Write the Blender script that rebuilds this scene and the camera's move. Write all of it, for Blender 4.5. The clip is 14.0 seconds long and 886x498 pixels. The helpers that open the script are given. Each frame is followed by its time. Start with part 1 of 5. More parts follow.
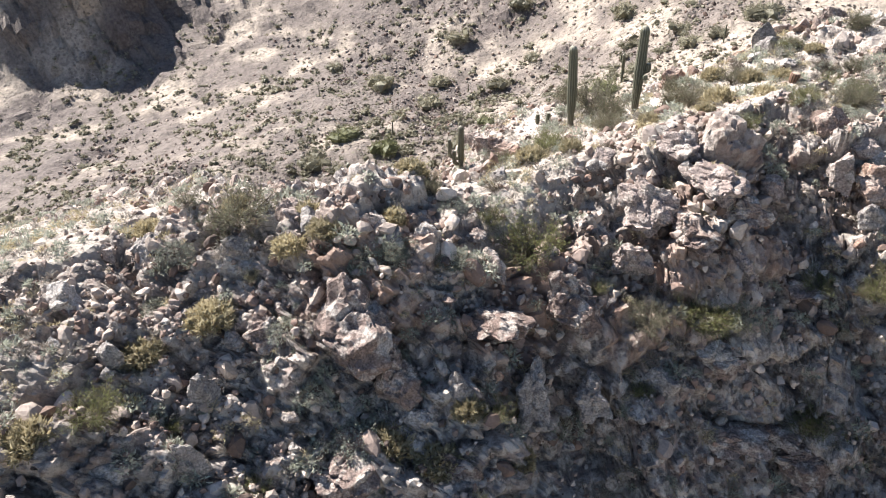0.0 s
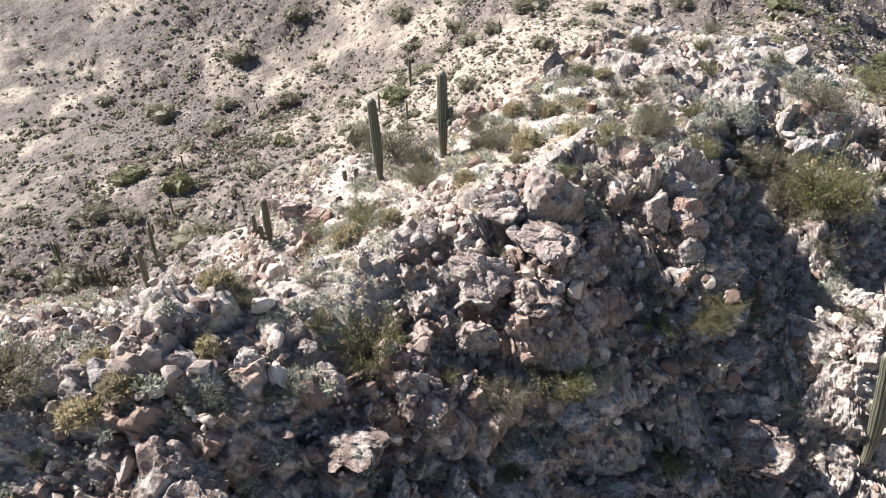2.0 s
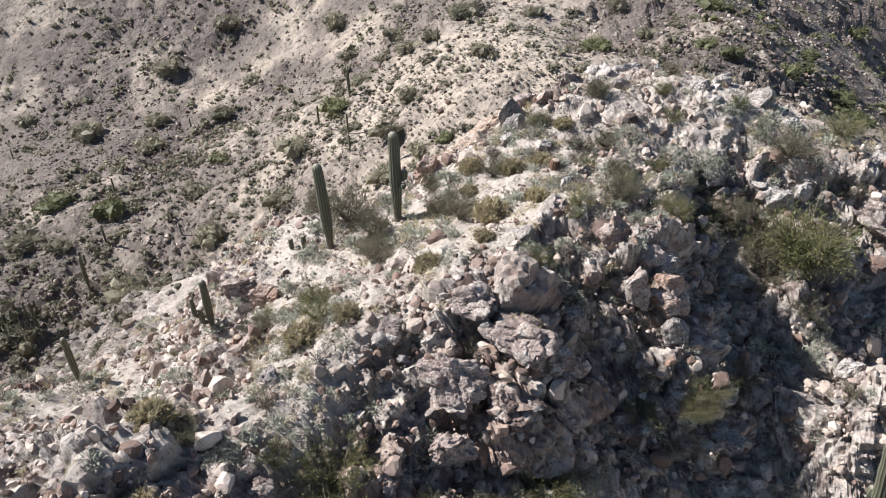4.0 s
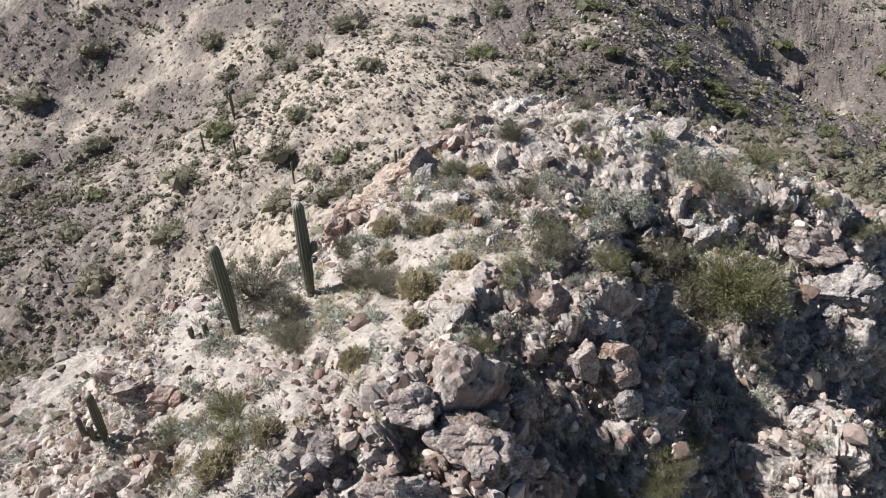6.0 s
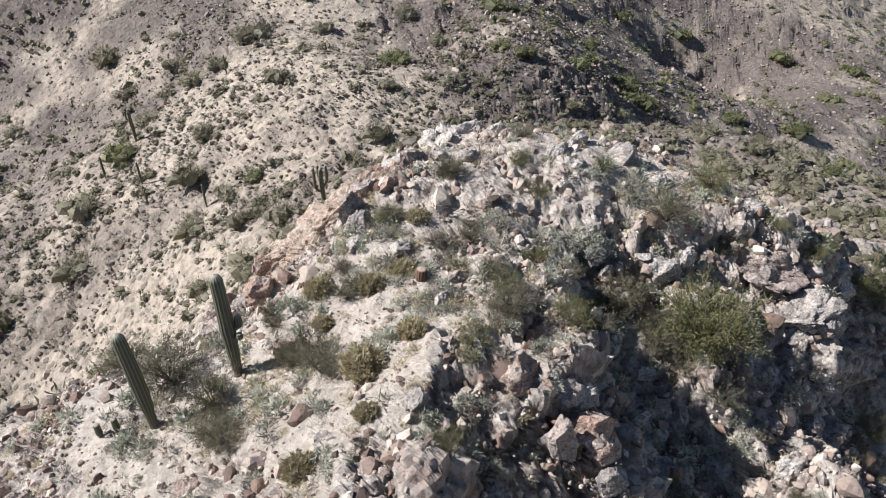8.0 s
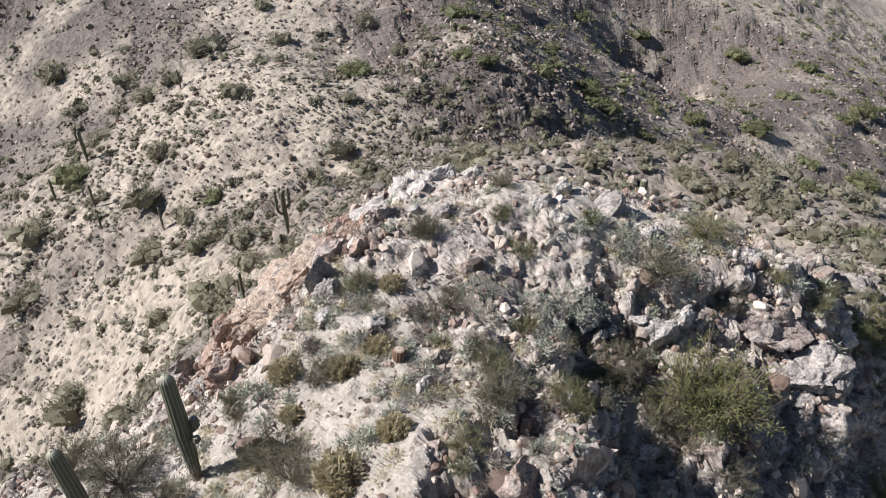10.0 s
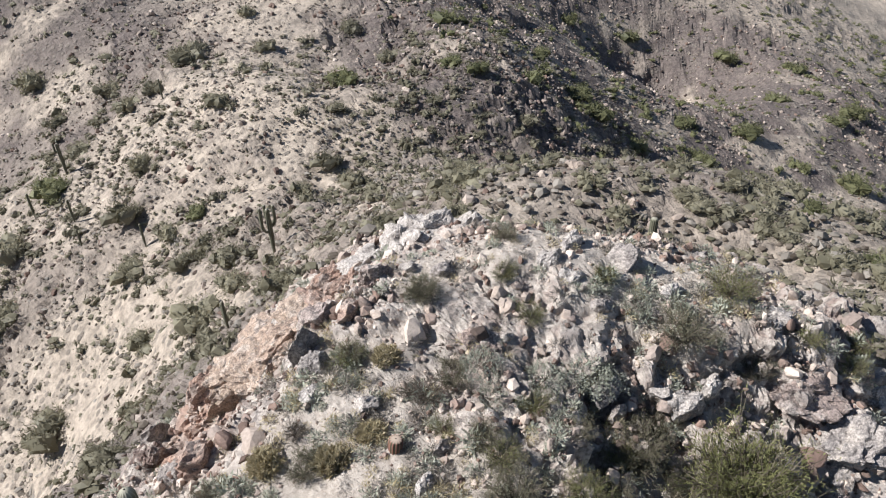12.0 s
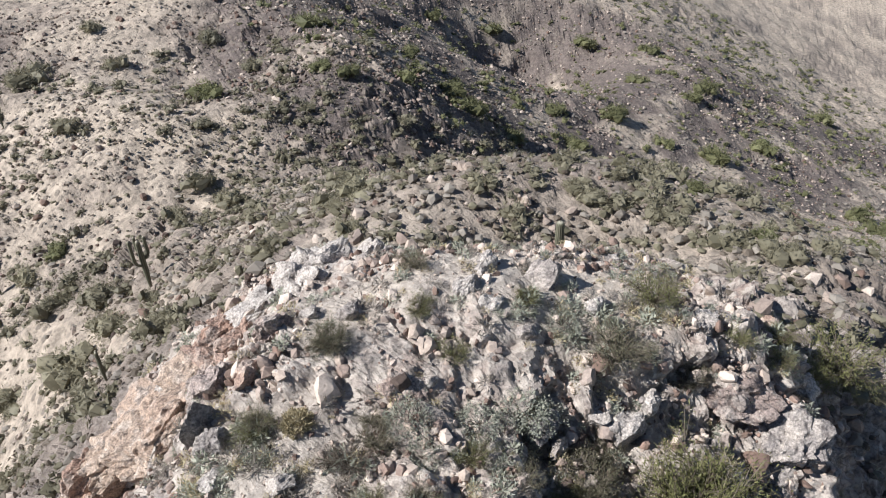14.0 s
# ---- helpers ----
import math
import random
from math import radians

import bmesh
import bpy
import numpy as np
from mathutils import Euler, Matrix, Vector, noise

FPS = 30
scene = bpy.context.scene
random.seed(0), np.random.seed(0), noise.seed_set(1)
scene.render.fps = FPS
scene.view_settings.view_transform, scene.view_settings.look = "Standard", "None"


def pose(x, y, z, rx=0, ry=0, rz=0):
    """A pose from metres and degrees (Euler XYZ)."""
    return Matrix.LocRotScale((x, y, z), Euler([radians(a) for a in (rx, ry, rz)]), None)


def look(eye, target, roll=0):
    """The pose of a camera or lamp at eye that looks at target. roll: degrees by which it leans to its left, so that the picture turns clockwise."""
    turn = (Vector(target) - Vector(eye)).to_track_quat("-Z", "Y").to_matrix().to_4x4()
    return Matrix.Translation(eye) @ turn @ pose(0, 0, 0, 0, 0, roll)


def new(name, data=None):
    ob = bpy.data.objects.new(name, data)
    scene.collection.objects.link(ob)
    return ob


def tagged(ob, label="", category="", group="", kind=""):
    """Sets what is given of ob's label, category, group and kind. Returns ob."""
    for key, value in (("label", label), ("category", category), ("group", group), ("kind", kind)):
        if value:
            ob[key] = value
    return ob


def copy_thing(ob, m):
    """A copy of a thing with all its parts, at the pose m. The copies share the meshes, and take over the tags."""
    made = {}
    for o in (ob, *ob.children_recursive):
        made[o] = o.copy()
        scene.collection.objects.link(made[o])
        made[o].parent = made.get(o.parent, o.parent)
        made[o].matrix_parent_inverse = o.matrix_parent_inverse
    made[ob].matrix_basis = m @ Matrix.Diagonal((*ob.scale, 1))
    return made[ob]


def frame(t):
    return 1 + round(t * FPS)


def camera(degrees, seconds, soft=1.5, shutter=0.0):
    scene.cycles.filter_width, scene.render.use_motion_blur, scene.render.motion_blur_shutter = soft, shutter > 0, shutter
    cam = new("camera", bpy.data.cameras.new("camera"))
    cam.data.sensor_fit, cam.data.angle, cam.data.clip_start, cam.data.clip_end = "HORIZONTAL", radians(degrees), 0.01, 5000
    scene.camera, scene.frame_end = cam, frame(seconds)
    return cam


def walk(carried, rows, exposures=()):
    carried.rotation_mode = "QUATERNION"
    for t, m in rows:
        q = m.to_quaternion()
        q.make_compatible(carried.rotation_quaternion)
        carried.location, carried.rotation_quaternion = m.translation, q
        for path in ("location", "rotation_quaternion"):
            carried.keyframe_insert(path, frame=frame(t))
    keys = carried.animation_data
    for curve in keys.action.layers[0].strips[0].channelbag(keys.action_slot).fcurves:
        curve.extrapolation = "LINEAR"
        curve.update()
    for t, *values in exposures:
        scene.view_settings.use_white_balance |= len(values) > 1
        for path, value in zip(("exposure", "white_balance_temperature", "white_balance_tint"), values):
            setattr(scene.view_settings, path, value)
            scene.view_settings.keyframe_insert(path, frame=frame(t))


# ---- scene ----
# ---- camera ----
cam = camera(63.1, 14.0, soft=1.1)
PATH = [
    (0, (-4.87, -33.079, 14.156), (-4.947, -31.406, 13.063), -0.8),
    (0.5, (-4.855, -32.159, 14.438), (-4.817, -30.484, 13.345), -0.9),
    (1, (-4.878, -31.199, 14.752), (-4.706, -29.534, 13.656), -0.9),
    (1.5, (-4.849, -30.252, 15.067), (-4.55, -28.607, 13.97), -1.0),
    (2, (-4.824, -29.311, 15.396), (-4.402, -27.696, 14.295), -1.1),
    (2.5, (-4.789, -28.363, 15.693), (-4.271, -26.777, 14.589), -1.1),
    (3, (-4.71, -27.423, 15.984), (-4.182, -25.84, 14.881), -1.1),
    (3.2, (-4.626, -27.015, 16.119), (-4.101, -25.434, 15.014), -1.1),
    (5.3, (-3.844, -23.441, 17.249), (-3.118, -21.943, 16.14), -1.2),
    (5.5, (-3.801, -23.026, 17.279), (-3.048, -21.542, 16.171), -1.2),
    (6, (-3.518, -22.16, 17.379), (-2.705, -20.709, 16.269), -1.3),
    (6.5, (-3.246, -21.306, 17.472), (-2.383, -19.885, 16.36), -1.3),
    (7, (-2.935, -20.456, 17.496), (-2.027, -19.065, 16.382), -1.4),
    (7.5, (-2.613, -19.659, 17.526), (-1.662, -18.298, 16.41), -1.4),
    (8, (-2.26, -18.861, 17.49), (-1.268, -17.532, 16.373), -1.4),
    (8.2, (-2.097, -18.571, 17.491), (-1.089, -17.254, 16.374), -1.3),
    (10.5, (-0.075, -15.38, 18.327), (1.0, -14.12, 17.206), -1.5),
    (11, (0.409, -14.697, 18.453), (1.493, -13.445, 17.331), -1.4),
    (11.5, (0.885, -14.064, 18.469), (1.969, -12.812, 17.348), -1.4),
    (12, (1.353, -13.431, 18.406), (2.442, -12.184, 17.285), -1.5),
    (12.5, (1.797, -12.868, 18.282), (2.954, -11.686, 17.158), -1.5),
    (13, (2.189, -12.295, 18.174), (3.443, -11.222, 17.045), -1.5),
    (13.5, (2.524, -11.743, 18.039), (3.799, -10.695, 16.909), -1.5),
    (14, (2.806, -11.181, 17.913), (4.105, -10.165, 16.782), -1.5),
]
walk(cam, [(t, look(eye, target, roll)) for t, eye, target, roll in PATH], [(0, 1.7, 6300, 12), (1.5, 1.55, 6250, 12), (3, 1.22, 6150, 12), (5.5, 0.88, 6050, 11), (14, 0.84, 6050, 11)])

# ---- daylight ----
SUN_TO = Vector((-0.62, 0.47, 0.69)).normalized()
world = bpy.data.worlds.new("desert_sky")
scene.world = world
world.use_nodes = True
sky = world.node_tree.nodes.new("ShaderNodeTexSky")
sky.sky_type, sky.sun_disc = "NISHITA", False
sky.altitude, sky.dust_density = 900.0, 0.3
sky.sun_elevation, sky.sun_rotation = math.asin(SUN_TO.z), math.atan2(SUN_TO.x, SUN_TO.y)
background = world.node_tree.nodes["Background"]
world.node_tree.links.new(sky.outputs[0], background.inputs[0])
background.inputs[1].default_value = 0.05
sun_lamp = bpy.data.lights.new("sun", "SUN")
sun_lamp.energy, sun_lamp.angle, sun_lamp.color = 5.0, radians(0.53), (1.0, 0.955, 0.89)
sun = new("sun", sun_lamp)
sun.matrix_world = look(Vector((0, 0, 60)) + SUN_TO * 10, (0, 0, 60))


# ---- materials ----
def material(name, rough=0.9):
    m = bpy.data.materials.new(name)
    m.use_nodes = True
    shader = m.node_tree.nodes["Principled BSDF"]
    shader.inputs["Roughness"].default_value = rough
    shader.inputs["Specular IOR Level"].default_value = 0.25
    return m, m.node_tree.nodes, m.node_tree.links, shader


def noise_of(nodes, links, size, detail=6.0, rough=0.6, at=None, warp=0.0):
    n = nodes.new("ShaderNodeTexNoise")
    n.inputs["Scale"].default_value = 1.0 / size
    n.inputs["Detail"].default_value, n.inputs["Roughness"].default_value, n.inputs["Distortion"].default_value = detail, rough, warp
    if at:
        links.new(at, n.inputs["Vector"])
    return n.outputs["Fac"]


def scale_of(nodes, links, value, stops):
    r = nodes.new("ShaderNodeValToRGB")
    while len(r.color_ramp.elements) < len(stops):
        r.color_ramp.elements.new(0.5)
    for e, (p, c) in zip(r.color_ramp.elements, stops):
        e.position, e.color = p, (c, c, c, 1) if isinstance(c, (int, float)) else (*c, 1)
    links.new(value, r.inputs[0])
    return r.outputs[0]


def blend(nodes, links, a, b, by, how="MIX"):
    n = nodes.new("ShaderNodeMix")
    n.data_type, n.blend_type = "RGBA", how
    for socket, v in ((n.inputs[0], by), (n.inputs[6], a), (n.inputs[7], b)):
        if isinstance(v, (int, float)):
            socket.default_value = v
        elif isinstance(v, tuple):
            socket.default_value = (*v, 1)
        else:
            links.new(v, socket)
    return n.outputs[2]


def relief_of(nodes, links, shader, height, depth, strength=1.0):
    b = nodes.new("ShaderNodeBump")
    b.inputs["Distance"].default_value, b.inputs["Strength"].default_value = depth, strength
    links.new(height, b.inputs["Height"])
    links.new(b.outputs[0], shader.inputs["Normal"])


def world_place(nodes):
    return nodes.new("ShaderNodeNewGeometry").outputs["Position"]


PALE, TAN, PINK, RUST, GREY, DARK = (0.53, 0.47, 0.41), (0.36, 0.30, 0.245), (0.34, 0.26, 0.22), (0.36, 0.235, 0.175), (0.33, 0.29, 0.262), (0.09, 0.073, 0.067)


def ground_material():
    m, nodes, links, shader = material("desert_ground", 0.95)
    at = world_place(nodes)
    rocky = nodes.new("ShaderNodeAttribute")
    rocky.attribute_name = "bare"
    warm = nodes.new("ShaderNodeAttribute")
    warm.attribute_name = "rust"
    distance = nodes.new("ShaderNodeAttribute")
    distance.attribute_name = "away"
    grain = noise_of(nodes, links, 0.22, 9, 0.75, at)
    patch = noise_of(nodes, links, 3.5, 5, 0.6, at)
    broad = noise_of(nodes, links, 26.0, 6, 0.6, at)
    crust = noise_of(nodes, links, 0.55, 8, 0.7, at)
    dust = blend(nodes, links, PALE, TAN, scale_of(nodes, links, patch, ((0.38, 0.0), (0.66, 0.9))))
    dust = blend(nodes, links, dust, (0.30, 0.25, 0.16), scale_of(nodes, links, broad, ((0.45, 0.0), (0.7, 0.5))))
    dust = blend(nodes, links, dust, scale_of(nodes, links, grain, ((0.3, (0.19, 0.16, 0.135)), (0.5, (0.44, 0.385, 0.33)), (0.68, (0.62, 0.55, 0.48)))), 0.65)
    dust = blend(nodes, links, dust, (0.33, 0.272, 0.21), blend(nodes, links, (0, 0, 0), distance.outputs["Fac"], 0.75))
    stone = blend(nodes, links, PINK, GREY, scale_of(nodes, links, patch, ((0.4, 0.0), (0.6, 1.0))))
    stone = blend(nodes, links, stone, PALE, scale_of(nodes, links, crust, ((0.43, 0.0), (0.54, 0.95))))
    stone = blend(nodes, links, stone, DARK, scale_of(nodes, links, noise_of(nodes, links, 0.4, 8, 0.75, at, 0.15), ((0.48, 0.0), (0.62, 0.85))))
    # dark far rock; the colour also holds the shade of slopes facing away
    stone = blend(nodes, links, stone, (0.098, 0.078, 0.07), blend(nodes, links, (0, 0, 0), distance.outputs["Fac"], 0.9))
    stone = blend(nodes, links, stone, RUST, warm.outputs["Fac"])
    colour = blend(nodes, links, dust, stone, rocky.outputs["Fac"])
    mottle = scale_of(nodes, links, noise_of(nodes, links, 1.7, 9, 0.75, at), ((0.34, 0.4), (0.5, 0.95), (0.68, 1.45)))
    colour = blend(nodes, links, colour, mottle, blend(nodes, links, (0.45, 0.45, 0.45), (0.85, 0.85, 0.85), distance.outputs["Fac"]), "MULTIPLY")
    # far off, stones and low scrub too small to build darken the soil in specks
    specks = nodes.new("ShaderNodeTexVoronoi")
    specks.inputs["Scale"].default_value = 0.75
    links.new(at, specks.inputs["Vector"])
    speck = scale_of(nodes, links, specks.outputs["Distance"], ((0.25, 1.0), (0.42, 0.0)))
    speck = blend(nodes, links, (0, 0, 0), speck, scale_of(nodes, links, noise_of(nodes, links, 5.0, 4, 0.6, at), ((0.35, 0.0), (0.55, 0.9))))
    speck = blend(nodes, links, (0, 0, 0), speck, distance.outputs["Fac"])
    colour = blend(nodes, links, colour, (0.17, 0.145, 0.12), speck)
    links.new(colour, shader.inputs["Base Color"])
    height = blend(nodes, links, grain, crust, 0.5)
    relief_of(nodes, links, shader, height, 0.24, 1.0)
    humps = blend(nodes, links, (0, 0, 0), blend(nodes, links, noise_of(nodes, links, 2.6, 7, 0.68, at, 0.4), speck, 0.3), distance.outputs["Fac"])
    second = nodes.new("ShaderNodeBump")
    second.inputs["Distance"].default_value = 0.6
    links.new(humps, second.inputs["Height"])
    links.new(shader.inputs["Normal"].links[0].from_socket, second.inputs["Normal"])
    links.new(second.outputs[0], shader.inputs["Normal"])
    return m


def rock_material(name, base, second, pale=0.6):
    m, nodes, links, shader = material(name, 0.9)
    at = world_place(nodes)
    info = nodes.new("ShaderNodeObjectInfo")
    crust = noise_of(nodes, links, 0.55, 8, 0.65, at)
    grain = noise_of(nodes, links, 0.07, 8, 0.7, at)
    seams = nodes.new("ShaderNodeTexVoronoi")
    seams.feature = "DISTANCE_TO_EDGE"
    seams.inputs["Scale"].default_value = 1.6
    links.new(at, seams.inputs["Vector"])
    colour = blend(nodes, links, base, second, scale_of(nodes, links, info.outputs["Random"], ((0.1, 0.0), (0.9, 1.0))))
    colour = blend(nodes, links, colour, PALE, scale_of(nodes, links, crust, ((0.48, 0.0), (0.6, pale))))
    colour = blend(nodes, links, colour, DARK, scale_of(nodes, links, noise_of(nodes, links, 0.3, 8, 0.75, at, 0.15), ((0.5, 0.0), (0.66, 0.85))))
    colour = blend(nodes, links, colour, scale_of(nodes, links, grain, ((0.36, 0.35), (0.64, 1.4))), 0.85, "MULTIPLY")
    links.new(colour, shader.inputs["Base Color"])
    height = blend(nodes, links, grain, blend(nodes, links, crust, scale_of(nodes, links, seams.outputs["Distance"], ((0.0, 0.0), (0.05, 1.0))), 0.1), 0.6)
    relief_of(nodes, links, shader, height, 0.16, 1.0)
    return m


def leaf_material(name, a, b, rough=0.6):
    m, nodes, links, shader = material(name, rough)
    piece = nodes.new("ShaderNodeNewGeometry").outputs["Random Per Island"]
    info = nodes.new("ShaderNodeObjectInfo")
    colour = blend(nodes, links, a, b, piece)
    colour = blend(nodes, links, colour, scale_of(nodes, links, info.outputs["Random"], ((0.0, 0.7), (1.0, 1.25))), 0.7, "MULTIPLY")
    colour = blend(nodes, links, colour, scale_of(nodes, links, noise_of(nodes, links, 4.0, 3, 0.6, world_place(nodes)), ((0.3, 0.75), (0.7, 1.2))), 0.7, "MULTIPLY")
    links.new(colour, shader.inputs["Base Color"])
    # thin leaves let some light through
    thin = nodes.new("ShaderNodeBsdfTranslucent")
    links.new(colour, thin.inputs["Color"])
    both = nodes.new("ShaderNodeMixShader")
    both.inputs[0].default_value = 0.35
    links.new(shader.outputs[0], both.inputs[1])
    links.new(thin.outputs[0], both.inputs[2])
    links.new(both.outputs[0], nodes["Material Output"].inputs["Surface"])
    return m


def cactus_material():
    m, nodes, links, shader = material("saguaro_skin", 0.65)
    rib = nodes.new("ShaderNodeAttribute")
    rib.attribute_name = "rib"
    high = nodes.new("ShaderNodeAttribute")
    high.attribute_name = "high"
    at = world_place(nodes)
    skin = blend(nodes, links, (0.068, 0.07, 0.045), (0.10, 0.098, 0.066), noise_of(nodes, links, 0.25, 5, 0.6, at))
    skin = blend(nodes, links, skin, (0.19, 0.16, 0.12), scale_of(nodes, links, high.outputs["Fac"], ((0.0, 0.75), (0.16, 0.0))))
    spine = blend(nodes, links, skin, (0.22, 0.205, 0.155), scale_of(nodes, links, rib.outputs["Fac"], ((0.6, 0.0), (0.95, 0.8))))
    spine = blend(nodes, links, spine, (0.45, 0.42, 0.33), scale_of(nodes, links, high.outputs["Fac"], ((0.95, 0.0), (1.0, 0.6))))
    links.new(spine, shader.inputs["Base Color"])
    return m


GROUND = ground_material()
ROCKS = {
    "pink": rock_material("pinkish_rhyolite", PINK, (0.37, 0.30, 0.265)),
    "grey": rock_material("grey_rhyolite", GREY, (0.26, 0.237, 0.222)),
    "rust": rock_material("rust_stained_rock", RUST, (0.36, 0.26, 0.21), 0.5),
    "white": rock_material("bleached_rock", (0.40, 0.36, 0.325), (0.47, 0.425, 0.385), 0.7),
    "tan": rock_material("cream_stained_rock", (0.46, 0.355, 0.275), (0.43, 0.315, 0.24), 0.5),
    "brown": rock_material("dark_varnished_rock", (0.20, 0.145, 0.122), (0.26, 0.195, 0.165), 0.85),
}
LEAVES = {
    "green": leaf_material("palo_verde_leaf", (0.135, 0.14, 0.055), (0.235, 0.23, 0.10)),
    "olive": leaf_material("olive_leaf", (0.125, 0.118, 0.075), (0.205, 0.19, 0.125)),
    "silver": leaf_material("silver_leaf", (0.25, 0.26, 0.20), (0.38, 0.38, 0.31)),
    "straw": leaf_material("dry_stalk", (0.30, 0.25, 0.14), (0.46, 0.40, 0.27)),
    "hill": leaf_material("hillside_leaf", (0.18, 0.165, 0.108), (0.29, 0.265, 0.185)),
    "hill_green": leaf_material("hillside_palo_verde_leaf", (0.11, 0.114, 0.055), (0.19, 0.188, 0.095)),
    "grey": leaf_material("dry_grey_twig", (0.20, 0.175, 0.145), (0.34, 0.305, 0.26)),
    "brown": leaf_material("dry_twig", (0.13, 0.105, 0.08), (0.23, 0.19, 0.15)),
}
CACTUS = cactus_material()
OUTCROPS = [  # x, y, reach, how bare: ribs of bedrock on the crest
    (9.5, 7.5, 2.6, 1.0), (11.0, 4.5, 2.4, 1.0), (13.0, 5.5, 2.4, 0.9), (16.5, 4.5, 2.4, 0.8), (11.2, 2.0, 1.4, 1.0),
    (21.5, -9.0, 3.0, 1.0), (13.5, -3.0, 3.4, 0.7), (7.0, -8.5, 2.5, 0.8), (3.0, -10.5, 2.6, 0.9), (-8.5, -12.0, 4.0, 0.8), (-13.5, -13.5, 4.5, 0.8), (-17.0, -17.0, 4.0, 0.7),
]
GRAVEL = [  # x, y, reach, how smooth: pale gravel and dust
    (8.2, -4.3, 2.0, 1.0), (-2.0, -6.5, 2.4, 0.9), (3.5, -5.5, 2.6, 0.8), (10.0, -0.5, 1.5, 0.7), (-2.2, -3.0, 1.6, 0.9), (19.0, -5.5, 1.8, 0.6),
]
MOUNTAINS = [  # x, y, height: broad masses, 110 m wide
    (0, 0, 102.22), (300, 200, -70.31), (100, 300, 214.32), (300, 100, 98.96), (300, 0, -92.39), (200, 300, -164.98),
    (-100, -300, 20.17), (200, 200, 20.68), (0, 400, 170.7), (100, 400, -60.06), (-100, 400, -98.59), (300, -100, 49.16),
    (0, -300, -23.67), (-200, 300, -42.43), (200, 0, 22.13), (-300, -100, 132.76), (-100, 300, 77.11), (300, 300, 216.57),
    (-300, 0, -123.9), (200, 400, 57.79), (100, -300, 38.26), (0, 300, -94.17), (-200, 400, 195.25), (-300, 100, 101.02),
]
SPURS = [  # spurs, 24 m wide
    (-60, -20, 22.82), (60, 20, 13.86), (40, -60, 8.54), (60, 60, 0.38), (80, 100, 5.68), (0, 0, 21.45),
    (100, 140, 8.3), (20, 80, 5.23), (60, 140, 10.15), (120, 140, 9.16), (200, 120, 1.89), (40, 140, 2.35),
    (60, 160, 1.94), (120, 160, 2.75), (60, 200, 6.61), (80, 140, 1.99), (0, 200, 2.23), (40, 160, 2.3),
    (60, 180, 3.12), (40, 120, 8.3), (40, 200, 6.33), (140, 140, 2.37), (20, 200, 3.01), (40, 180, 5.27),
    (120, 60, 2.18), (120, 120, 2.12),
]
VALLEYS = [  # side valleys, 24 m wide
    (-20, 60, -8.63), (0, 60, -21.11), (80, 40, -6.95), (0, -60, -4.99), (-40, 40, -2.42), (140, 60, -3.38),
    (-20, 40, -8.78), (-40, -40, -0.79), (100, 20, -5.09), (140, 40, -5.46), (200, 100, -12.79), (60, 40, -12.5),
    (120, 40, -8.01), (20, -60, -3.18), (-40, 80, -11.54), (180, 100, -0.92), (100, 160, -6.83), (80, 20, -2.92),
    (220, 120, -28.39), (140, 80, -2.86),
]
RIBS = [  # ribs and gullies of the far spur, 12 m wide
    (41, 40, 1.44), (74, 73, 1.46), (74, 95, -3.94), (52, 84, 2.45), (129, 51, -0.29), (52, 106, 1.05),
    (85, 128, 0.33), (41, 150, 0.32), (118, 139, 0.68), (96, 84, 2.05), (52, 95, 1.48), (129, 62, -0.36),
    (52, 40, 1.5), (30, 40, -1.53), (41, 51, 0.4), (85, 95, -2.03), (85, 117, 0.7), (85, 73, 1.73),
    (107, 139, 0.43), (30, 150, 0.18), (118, 51, -0), (63, 73, 1.11), (52, 62, -2.47), (107, 95, 1.14),
    (129, 106, -1.69), (140, 128, -0.1), (74, 128, 0.36), (30, 51, 0.7), (41, 139, 0.21), (74, 106, -2.19),
]
SHOULDERS = [  # shoulders of the crest, 7.5 m wide
    (-6, 8, -6.04), (0, -10, 0.23), (6, -28, -6.11), (-6, 20, 2.86), (-18, 14, -5.45), (-24, -28, -3.11),
    (36, 14, 0.62), (30, -4, 5.46), (18, 14, -0.97), (36, 8, -1.01), (18, -10, -1.24), (18, -28, 0.91),
    (-12, 14, -0.35), (6, -10, -0.31), (-12, -16, 1.42), (36, -4, 2.18), (-24, -22, 6.21), (0, 2, -2.75),
    (24, 20, -1.46), (-18, 20, 1.39), (36, 2, -8.31), (-12, 20, 2.94), (6, 8, 0.88), (6, 20, -7.35),
]
KNOLLS = [  # rocky knolls, 3.2 m wide
    (7, -7.5, 0.92), (14.5, 0, 1.61), (19.5, -7.5, 2.65), (-0.5, 5, 0.96), (-8, -12.5, 1.43), (24.5, -17.5, 0.57),
    (7, 2.5, 1.21), (9.5, 7.5, 0.5), (12, -20, 0.52), (2, -10, 1.41), (9.5, -10, 1.76), (-18, -17.5, 0.28),
    (9.5, -20, 0.06), (-3, 5, 3.39), (19.5, 0, 2.73), (24.5, -10, 1.18), (17, 7.5, 3.65), (27.0, 1.0, 2.4),
]
